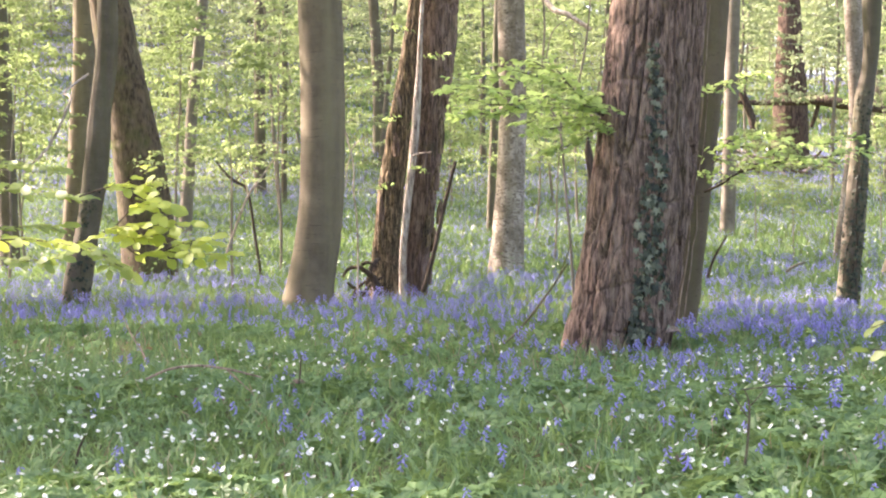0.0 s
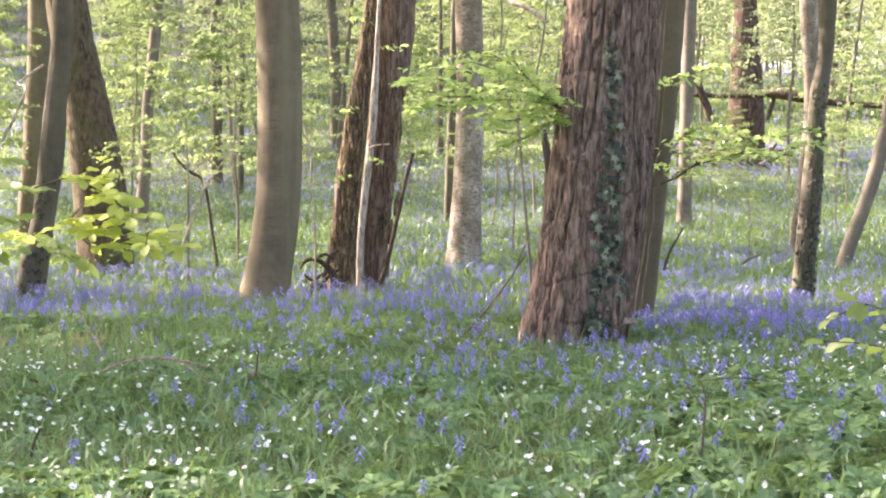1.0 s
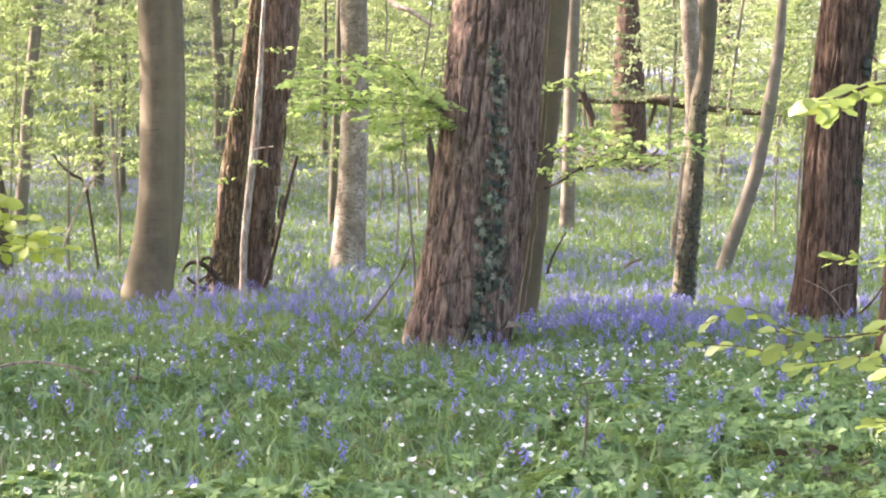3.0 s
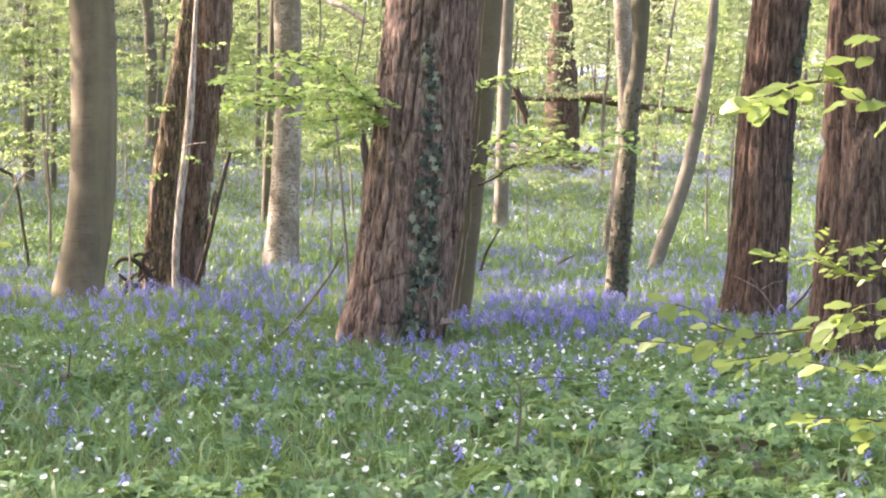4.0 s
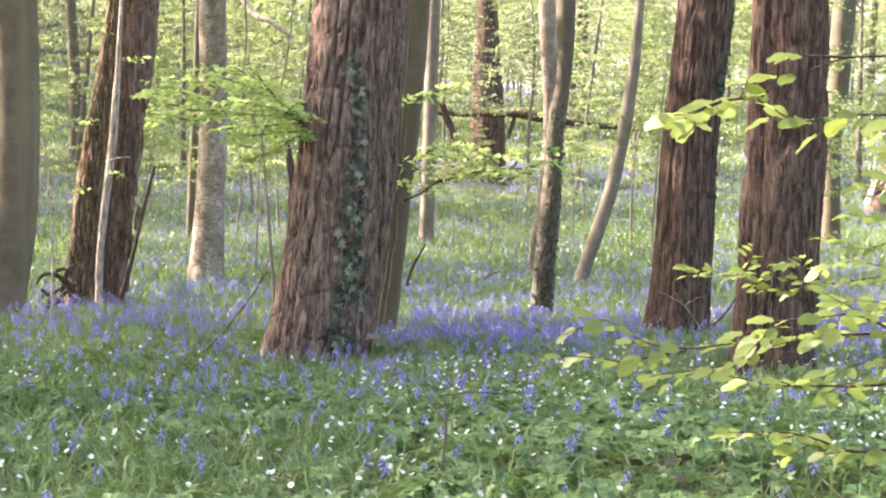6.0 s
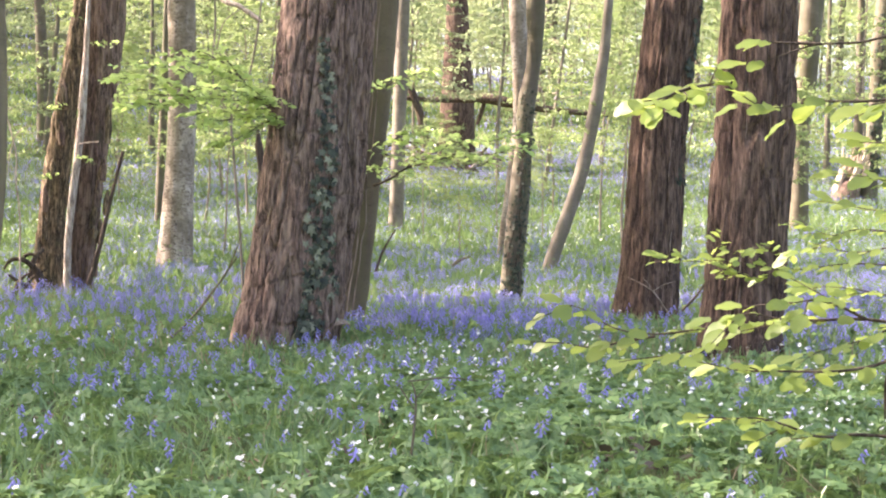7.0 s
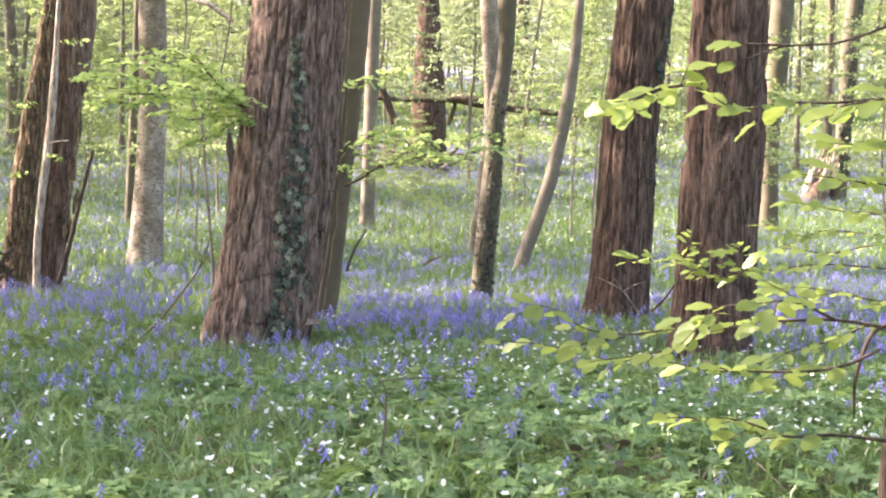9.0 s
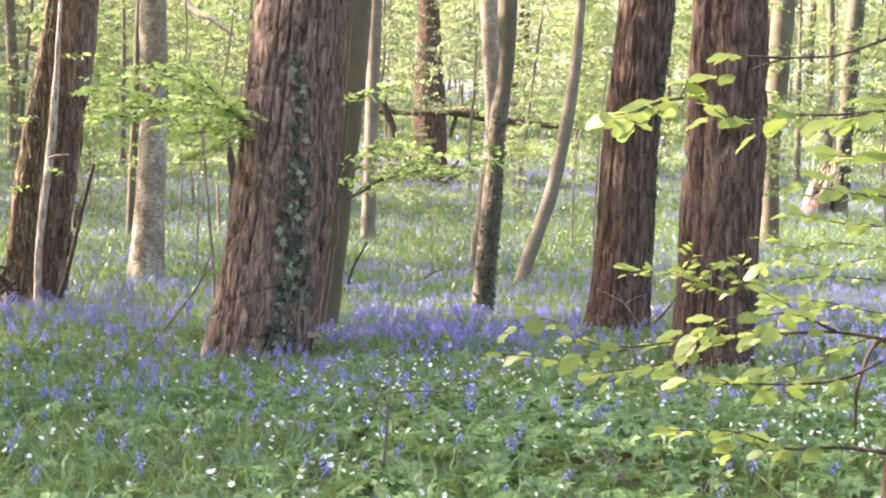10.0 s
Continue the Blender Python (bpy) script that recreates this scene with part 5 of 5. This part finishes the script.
x, y = fan(5.0, 12, 66, anemone_density)
x2, y2 = fan(12, 22, 12, anemone_density)
x3, y3 = fan(22, 50, 16, anemone_density)
x, y = np.concatenate([x, x2, x3]), np.concatenate([y, y2, y3])
n = len(x)
size = rnd(n, 0.019, 0.029) * np.where(y > 24, 1.5, 1)
m = turns(rnd(n, 0, 6.283), RNG.normal(0.5, 0.45, n), RNG.normal(0, 0.3, n), size)
stuff("wood_anemones", [(*blossom(), m, np.stack([x, y, ground(x, y) + rnd(n, 0.09, 0.15)], -1))], [M_PETAL, M_POLLEN, M_STALK],
      "white wood anemones scattered in green leaves", "anemones")

x, y = fan(5.0, 20, 14, lambda x, y: patches(x, y, 0.8, 95, 0.4, 0.7))
n = len(x)
m = turns(rnd(n, 0, 6.283), RNG.normal(0, 0.3, n), RNG.normal(0, 0.4, n), rnd(n, 0.05, 0.09))
stuff("fallen_leaves", [(*LEAF8, np.zeros(8, int), m, np.stack([x, y, ground(x, y) + rnd(n, 0.01, 0.06)], -1))], [M_DRYLEAF],
      "dry brown leaves fallen between the plants", "leaves")

litter = np.array([1.260, 6.399, 1.334, 6.120, -5.782, 17.103, -1.494, 10.784]).reshape(-1, 2)
at = litter[RNG.integers(0, 4, 44)] + RNG.normal(0, 0.16, (44, 2))
m = turns(rnd(44, 0, 6.283), RNG.normal(0.1, 0.4, 44), RNG.normal(0, 0.5, 44), rnd(44, 0.04, 0.075))
stuff("leaf_litter", [(*LEAF8, np.zeros(8, int), m, np.column_stack([at, ground(at[:, 0], at[:, 1]) + rnd(44, 0.03, 0.10)]))], [M_LITTER],
      "heap of dry brown leaves lying on the grass", "leaves")

# low spring herbs in patches over the bank, and a leafy shrub layer above them
x, y = fan(20, 52, 170, lambda x, y: patches(x, y, 2.6, 97, 0.36, 0.56) * np.interp(y, [20, 25, 30, 40, 43, 52], [0.1, 0.5, 0.85, 0.85, 0.2, 0.2]))
n = len(x)
m = turns(rnd(n, 0, 6.283), RNG.normal(0.05, 0.35, n), RNG.normal(0, 0.35, n), rnd(n, 0.04, 0.07))
stuff("spring_herbs", [(*LEAF4, np.zeros(2, int), m, np.stack([x, y, ground(x, y) + 0.1 + 0.34 * rnd(n) ** 1.5], -1))], [M_HERB],
      "low yellow-green herbs in patches on the bank", "herbs")


# ---- dead wood and small things ----
def stick(name, paths, mat, label, category="stick", sides=7, n=24, ground_it=True):
    """A thing of one or more bare stems, each a row of x, y, z, radius; the first one is the main stem."""
    x, y = paths[0][0][0], paths[0][0][1]
    z = gz(x, y)
    ob = thing(name, x, y, z, label, category)
    for k, p in enumerate(paths):
        p = np.array(p) - np.array([x, y, z, 0])
        part("stem" if k == 0 else "side_branch", mesh("stem", *tube(p, n, sides, smooth_skin(0.15 * p[0, 3], 5 + k, 3, 0.05)), mat), ob)
    return ob


def rad(p, *radii):
    return [(*q, r) for q, r in zip(p, radii)]


# the bleached pole that leans on the old tree, and a dark stick beside it
stick("dead_pole", [rad([(-2.565, 19.55, -0.06), (-2.563, 19.55, 0.382), (-2.555, 19.55, 0.647), (-2.527, 19.55, 0.911), (-2.500, 19.55, 1.176), (-2.466, 19.55, 1.44), (-2.429, 19.6, 1.769), (-2.394, 19.6, 2.099), (-2.372, 19.6, 2.428), (-2.357, 19.65, 2.757), (-2.342, 19.65, 3.086), (-2.32, 19.7, 3.6), (-2.28, 19.7, 4.4)], 0.05, 0.042, 0.040, 0.040, 0.044, 0.040, 0.043, 0.045, 0.040, 0.032, 0.028, 0.026, 0.018),
                    rad([(-2.491, 19.600, 1.708), (-2.360, 19.500, 1.750), (-2.184, 19.400, 1.765)], 0.012, 0.009, 0.004)], M_DEAD,
      "bleached crooked dead pole leaning against the old tree", "dead branch", 12, 60)
stick("dark_stick", [rad([(-2.291, 19.300, 0.149), (-2.178, 19.300, 0.540), (-2.036, 19.400, 1.190), (-1.916, 19.400, 1.660)], 0.028, 0.026, 0.022, 0.02),
                     rad([(-2.036, 19.400, 1.190), (-1.986, 19.300, 1.332), (-1.966, 19.300, 1.449)], 0.012, 0.01, 0.004)], M_TWIG,
      "thin dark dead stem leaning in the bluebells", "dead branch")
stick("curled_root", [rad([(-2.757, 19.000, 0.131), (-2.833, 19.000, 0.317), (-2.933, 18.900, 0.423), (-3.048, 18.900, 0.449), (-3.126, 18.900, 0.404), (-3.164, 18.900, 0.334)], 0.055, 0.044, 0.03, 0.022, 0.016, 0.008),
                      rad([(-2.946, 18.900, 0.474), (-2.869, 18.900, 0.500), (-2.767, 18.900, 0.448)], 0.022, 0.018, 0.01),
                      rad([(-3.06, 18.9, 0.03), (-3.0, 18.9, 0.20), (-2.9, 18.9, 0.29)], 0.03, 0.024, 0.012),
                      rad([(-2.97, 19.0, 0.08), (-2.86, 19.0, 0.24), (-2.72, 19.0, 0.33)], 0.026, 0.022, 0.014),
                      rad([(-3.12, 18.95, 0.27), (-3.02, 19.0, 0.19), (-2.88, 19.05, 0.12)], 0.012, 0.018, 0.022),
                      rad([(-2.929, 19.200, 0.219), (-2.875, 19.200, 0.446), (-2.798, 19.300, 0.541)], 0.03, 0.026, 0.02)], M_TWIG,
      "tangle of dark curled dead roots arching out of the bluebells", "root")
stick("bent_stick", [rad([(-1.020, 12.600, -0.057), (-0.807, 12.600, 0.125), (-0.594, 12.600, 0.380), (-0.403, 12.600, 0.655)], 0.010, 0.009, 0.008, 0.005),
                     rad([(-0.466, 12.600, 0.571), (-0.412, 12.500, 0.700), (-0.370, 12.500, 0.835)], 0.005, 0.004, 0.003)], M_STEM,
      "thin dark dead branch leaning towards the ivy-clad tree", "dead branch")
stick("thin_stem", [rad([(-0.481, 16.800, 0.145), (-0.508, 16.800, 0.654), (-0.563, 16.800, 1.331), (-0.618, 16.800, 1.894), (-0.786, 16.800, 2.289), (-0.756, 16.800, 2.906), (-0.810, 16.800, 3.748)], 0.014, 0.014, 0.013, 0.012, 0.011, 0.010, 0.008),
                    rad([(-0.618, 16.800, 1.894), (-0.448, 16.800, 2.231), (-0.323, 16.800, 2.904), (-0.276, 16.800, 3.632)], 0.012, 0.011, 0.01, 0.008),
                    rad([(-0.757, 16.800, 2.513), (-0.672, 16.800, 2.850), (-0.446, 16.800, 3.017)], 0.008, 0.006, 0.004),
                    rad([(-0.787, 16.800, 1.923), (-0.645, 16.700, 1.964), (-0.478, 16.600, 1.938), (-0.174, 16.400, 2.017)], 0.010, 0.012, 0.010, 0.006),
                    rad([(-0.645, 16.700, 1.964), (-0.728, 16.700, 2.051), (-0.772, 16.700, 2.189)], 0.007, 0.006, 0.003),
                    rad([(-0.478, 16.600, 1.938), (-0.368, 16.600, 1.856), (-0.329, 16.600, 1.719)], 0.006, 0.005, 0.003)], M_GREY,
      "thin grey leafless stem beside the ivy-clad tree", "sapling")
stick("pale_twig", [rad([(-5.254, 22.000, 0.540), (-5.057, 22.000, 1.066), (-4.939, 22.000, 1.328), (-4.746, 22.000, 1.589), (-4.552, 22.000, 1.849)], 0.016, 0.016, 0.014, 0.01, 0.006),
                    rad([(-4.939, 22.000, 1.328), (-4.999, 22.000, 1.516), (-5.105, 22.000, 1.630)], 0.010, 0.008, 0.005),
                    rad([(-4.861, 22.000, 1.478), (-4.709, 22.000, 1.401), (-4.634, 22.000, 1.325)], 0.006, 0.005, 0.003)], M_DEAD,
      "pale forked dead twig standing in bluebells", "dead branch")
stick("hanging_branch", [rad([(-5.128, 14.0, 1.397), (-5.007, 14.0, 1.512), (-4.890, 14.0, 1.626), (-4.788, 14.0, 1.804), (-4.686, 14.0, 2.044), (-4.914, 14.5, 2.132), (-5.362, 16.2, 2.369), (-5.774, 17.85, 2.593)], 0.006, 0.009, 0.011, 0.011, 0.011, 0.010, 0.012, 0.014),
                          rad([(-4.890, 14.0, 1.626), (-4.854, 14.0, 1.732), (-4.873, 14.0, 1.800)], 0.007, 0.006, 0.003)], M_DEAD,
      "bare bleached branch hanging down between the trees", "dead branch")
stick("looped_twig", [rad([(-3.079, 18.6, 2.017), (-3.054, 18.6, 1.910), (-3.011, 18.6, 1.747), (-2.975, 18.6, 1.546), (-2.983, 18.6, 1.307), (-2.95, 18.65, 0.9), (-2.96, 18.7, 0.1)], 0.006, 0.008, 0.009, 0.009, 0.009, 0.010, 0.011),
                      rad([(-3.011, 18.6, 1.747), (-2.941, 18.6, 1.847), (-2.852, 18.6, 1.909)], 0.007, 0.006, 0.003),
                      rad([(-3.011, 18.6, 1.747), (-3.057, 18.6, 1.546), (-3.077, 18.6, 1.358)], 0.007, 0.006, 0.003)], M_DEAD,
      "thin pale dead twig standing beside the beech", "dead branch")
stick("broken_branch", [rad([(-5.216, 24.0, 0.15), (-5.30, 24.0, 0.75), (-5.404, 24.0, 1.403), (-5.583, 24.0, 1.551), (-5.730, 24.0, 1.673), (-5.860, 24.0, 1.845)], 0.024, 0.022, 0.020, 0.022, 0.018, 0.012),
                        rad([(-5.583, 24.0, 1.551), (-5.486, 24.0, 1.66), (-5.40, 24.0, 1.70)], 0.012, 0.009, 0.005)], M_TWIG,
      "dark bent dead branch standing behind the bluebells", "dead branch")
stick("arched_stick", [rad([(-2.490, 8.600, 0.164), (-2.362, 8.600, 0.218), (-2.211, 8.600, 0.236), (-2.060, 8.600, 0.221), (-1.874, 8.600, 0.177)], 0.006, 0.007, 0.007, 0.006, 0.004),
                       rad([(-2.060, 8.600, 0.221), (-1.918, 8.500, 0.123), (-1.874, 8.500, 0.076)], 0.004, 0.003, 0.002)], M_VINE,
      "thin brown stick arched over the anemones", "stick")
stick("leaning_stalk", [rad([(-2.958, 10.3, 0.06), (-3.05, 10.45, 0.17), (-3.146, 10.6, 0.232), (-3.26, 10.8, 0.33), (-3.357, 11.0, 0.41)], 0.006, 0.006, 0.005, 0.004, 0.003),
                        rad([(-3.146, 10.6, 0.232), (-3.10, 10.6, 0.31), (-3.04, 10.6, 0.35)], 0.004, 0.003, 0.002)], M_VINE,
      "dry pinkish-brown dead stalk leaning in the grass", "dead branch")
stick("upright_twig", [rad([(0.456, 6.500, 0.011), (0.470, 6.500, 0.119), (0.479, 6.500, 0.270), (0.462, 6.500, 0.335)], 0.006, 0.005, 0.004, 0.002),
                       rad([(0.474, 6.500, 0.227), (0.424, 6.500, 0.303), (0.402, 6.500, 0.335)], 0.003, 0.0025, 0.0015),
                       rad([(0.479, 6.500, 0.270), (0.519, 6.500, 0.314), (0.534, 6.500, 0.335)], 0.003, 0.002, 0.0012),
                       rad([(0.449, 6.500, 0.335), (0.603, 6.600, 0.339), (0.743, 6.700, 0.316)], 0.003, 0.003, 0.002)], M_STEM,
      "dark leafless twig standing among anemones", "twig")
stick("upright_twig", [rad([(-1.756, 9.000, 0.072), (-1.746, 9.000, 0.164), (-1.739, 9.000, 0.257)], 0.006, 0.005, 0.003)], M_TWIG, "short dark twig among bluebells", "twig")
stick("upright_twig", [rad([(-2.082, 6.200, 0.013), (-2.062, 6.200, 0.121), (-2.035, 6.200, 0.182)], 0.006, 0.005, 0.003)], M_TWIG, "short dark bent twig in the grass", "twig")
stick("forked_branch", [rad([(3.228, 13.900, 0.040), (3.140, 13.900, 0.159), (3.018, 13.900, 0.326), (2.893, 13.950, 0.405), (2.820, 14.000, 0.441)], 0.0055, 0.0055, 0.005, 0.004, 0.0025),
                        rad([(3.018, 13.900, 0.326), (3.114, 13.900, 0.383), (3.211, 13.900, 0.407)], 0.004, 0.0035, 0.002),
                        rad([(3.018, 13.900, 0.326), (2.979, 13.900, 0.388), (2.930, 13.900, 0.445)], 0.004, 0.0035, 0.002)], M_VINE,
      "pale forked dead branch leaning on a furrowed trunk", "dead branch")
stick("bent_sapling", [rad([(3.027, 12.900, 0.220), (3.139, 12.900, 0.330), (3.190, 12.800, 0.445)], 0.010, 0.009, 0.007)], M_TWIG, "short dark bent stem between two trees", "sapling")
stick("side_shoot", [rad([(0.685, 13.800, 0.495), (0.740, 13.800, 0.657), (0.846, 13.800, 0.843)], 0.012, 0.010, 0.006)], M_TWIG, "curved dark shoot at the foot of a tree", "twig")
stick("ground_log", [rad([(1.903, 20.000, 0.336), (2.004, 20.000, 0.404), (2.126, 20.000, 0.451)], 0.015, 0.017, 0.008)], M_STEM, "small rotten branch lying in the grass", "log")

# fallen log on the bank
log = thing("fallen_log", 5.4, 44.5, 3.9, "long grey fallen log lying against the bank trees", "log")
o = np.array([5.4, 44.5, 3.9, 0])
part("log", mesh("log", *tube(np.array(rad([(2.670, 45.000, 4.006), (3.882, 45.000, 3.960), (5.044, 44.500, 3.971), (5.776, 44.300, 3.846), (6.972, 44.200, 3.659), (8.456, 44.000, 3.529)], 0.05, 0.07, 0.12, 0.13, 0.08, 0.05)) - o, 50, 14, furrows(10, 0.02, 9, 3, 0)), M_LOG), log)
part("prop", mesh("prop", *tube(np.array(rad([(3.583, 45.000, 2.686), (3.428, 45.000, 3.516), (3.153, 45.000, 4.268)], 0.12, 0.11, 0.1)) - o, 14, 10), M_LOG), log)
part("snag", mesh("snag", *tube(np.array(rad([(4.907, 44.600, 3.284), (5.057, 44.600, 3.737), (5.134, 44.500, 4.182)], 0.05, 0.06, 0.05)) - o, 14, 8), M_LOG), log)

# a loose heap of dead brushwood round the log
heap = thing("brush_heap", 4.3, 45.4, gz(4.3, 45.4), "loose heap of dead grey-brown brushwood beside the log", "brushwood")
o = np.array(heap.matrix_basis.translation)
r = np.random.default_rng(29)
for k in range(34):
    a = np.array([r.uniform(2.8, 5.9), r.uniform(45.0, 46.2), 0])
    a[2] = gz(a[0], a[1]) + r.uniform(-0.05, 0.55)
    w = np.array([r.choice((-1, 1)) * r.uniform(0.5, 1.3), r.normal(0, 0.25), r.uniform(0.0, 0.85)])
    line = [a, a + 0.35 * w + np.array([0, 0, r.normal(0.06, 0.05)]), a + 0.7 * w + np.array([0, 0, r.normal(0.04, 0.06)]), a + w]
    part("branch", mesh("branch", *tube([(*(p - o), q) for p, q in zip(line, (0.04, 0.033, 0.025, 0.01))], 10, 6), M_LOG if k % 3 else M_DEAD), heap)

# splintered stump, torn into pale shards
sx, sy = 12.77, 38.0
stump = thing("splintered_stump", sx, sy, gz(sx, sy), "splintered stump torn into pale sunlit shards", "stump")
r = np.random.default_rng(3)
part("body", mesh("body", *tube([(0, 0, -0.3, 0.36), (0.0, 0, 0.15, 0.30), (0.05, 0, 0.45, 0.22), (0.08, 0, 0.6, 0.05)], 30, 24, furrows(12, 0.05, 8)), M_OLD), stump)
for k in range(24):
    a, h = r.uniform(0, 6.283), r.uniform(0.5, 1.15)
    b = np.array([0.26 * np.cos(a), 0.2 * np.sin(a), r.uniform(0.1, 0.4)])
    e = b + np.array([0.42 + r.normal(0, 0.11), r.normal(0, 0.08), 1]) * h
    part("shard", mesh("shard", *tube([(*b, 0.055), (*(b + (e - b) * 0.55 + np.array([r.normal(0, 0.05), 0, 0])), 0.04), (*e, 0.004)], 9, 5, furrows(3, 0.012, k, 3, 0)), M_SHARD), stump)

# broken stub and curled pale leaf at the foot of the ivy-clad tree
gx0, gy0 = -1.814, 9.037
stub = thing("rotten_stub", gx0, gy0, gz(gx0, gy0), "small rotten grey stub among the flowers", "stump")
part("wood", mesh("wood", *tube([(-0.05, 0, -0.03, 0.03), (0.0, 0, 0.05, 0.032), (0.05, 0.01, 0.09, 0.026), (0.09, 0.01, 0.08, 0.008)], 20, 12, furrows(8, 0.006, 4, 3, 0)), M_OLD), stub)


def curled_leaf(name, at, size, yaw, mat, label, category):
    u, v = np.meshgrid(np.linspace(0, 1, 9), np.linspace(-1, 1, 7), indexing="ij")
    wd = 0.36 * np.sin(np.pi * np.clip(u * 0.94 + 0.03, 0, 1)) ** 0.7
    co = np.stack([u, v * wd, 0.16 * np.sin(u * 3) + 0.35 * wd * v * v], -1).reshape(-1, 3) * size
    i, j = np.meshgrid(np.arange(8), np.arange(6), indexing="ij")
    f = np.stack([i * 7 + j, i * 7 + j + 1, i * 7 + j + 8, i * 7 + j + 7], -1).reshape(-1, 4)
    low = co - np.array([0, 0, 0.004])
    vv = np.vstack([co, low])
    ob = new(name, mesh(name, vv, np.vstack([f, (f + 63)[:, ::-1]]), mat))
    ob.matrix_world = pose(*at, 22, 4, yaw)
    return tagged(ob, label, category)


curled_leaf("bracket_leaf", (0.306, 12.200, 0.165), 0.12, 12, M_VINE, "pale curled dead leaf beside the ivy", "dead leaf")


# torn flakes that stand off the old tree's split trunk, and moss-green shoots on it
r = np.random.default_rng(17)
o = np.array(snag.matrix_basis.translation)
for k in range(26):
    q = r.uniform(0.03, 0.9)
    edge = np.array((-2.925, 19.700, 0.265)) * (1 - q) + np.array((-2.524, 19.800, 3.058)) * q if k % 2 else np.array((-2.302, 19.850, 0.259)) * (1 - q) + np.array((-2.008, 19.850, 3.060)) * q
    a = edge - o + np.array([r.normal(0, 0.03), r.normal(0, 0.04), 0])
    ln = r.uniform(0.12, 0.38)
    d = np.array([r.normal(0.02, 0.05) - (0.05 if k % 2 else -0.05), -0.03, 1.0]) * ln
    part("bark_flake", mesh("bark_flake", *tube([(*(a - d * 0.5), 0.03), (*a, 0.036), (*(a + d * 0.35), 0.024), (*(a + d * 0.6), 0.004)], 8, 6, furrows(4, 0.012, k, 3, 0)), M_SHELL if k % 3 else M_OLD), snag)


# a thin dark branch of the smooth-barked tree, and a broken pale bough high between the stems
o = np.array([*fork.matrix_basis.translation, 0])
part("side_branch", mesh("side_branch", *tube(np.array(rad([(0.668, 13.800, 1.198), (0.786, 13.600, 1.251), (0.900, 13.400, 1.329), (1.038, 13.200, 1.370)], 0.012, 0.010, 0.008, 0.004)) - o, 20, 7, smooth_skin(0.001, 3, 3, 0)), M_TWIG), fork)
o = np.array([*birch.matrix_basis.translation, 0])
part("side_branch", mesh("side_branch", *tube(np.array(rad([(-1.432, 24.800, 4.695), (-1.005, 24.400, 4.040), (-0.755, 24.200, 3.897), (-0.430, 24.000, 3.659)], 0.05, 0.045, 0.04, 0.03)) - o, 24, 9, smooth_skin(0.004, 3, 3, 0)), M_DEAD), birch, "broken bleached side branch")
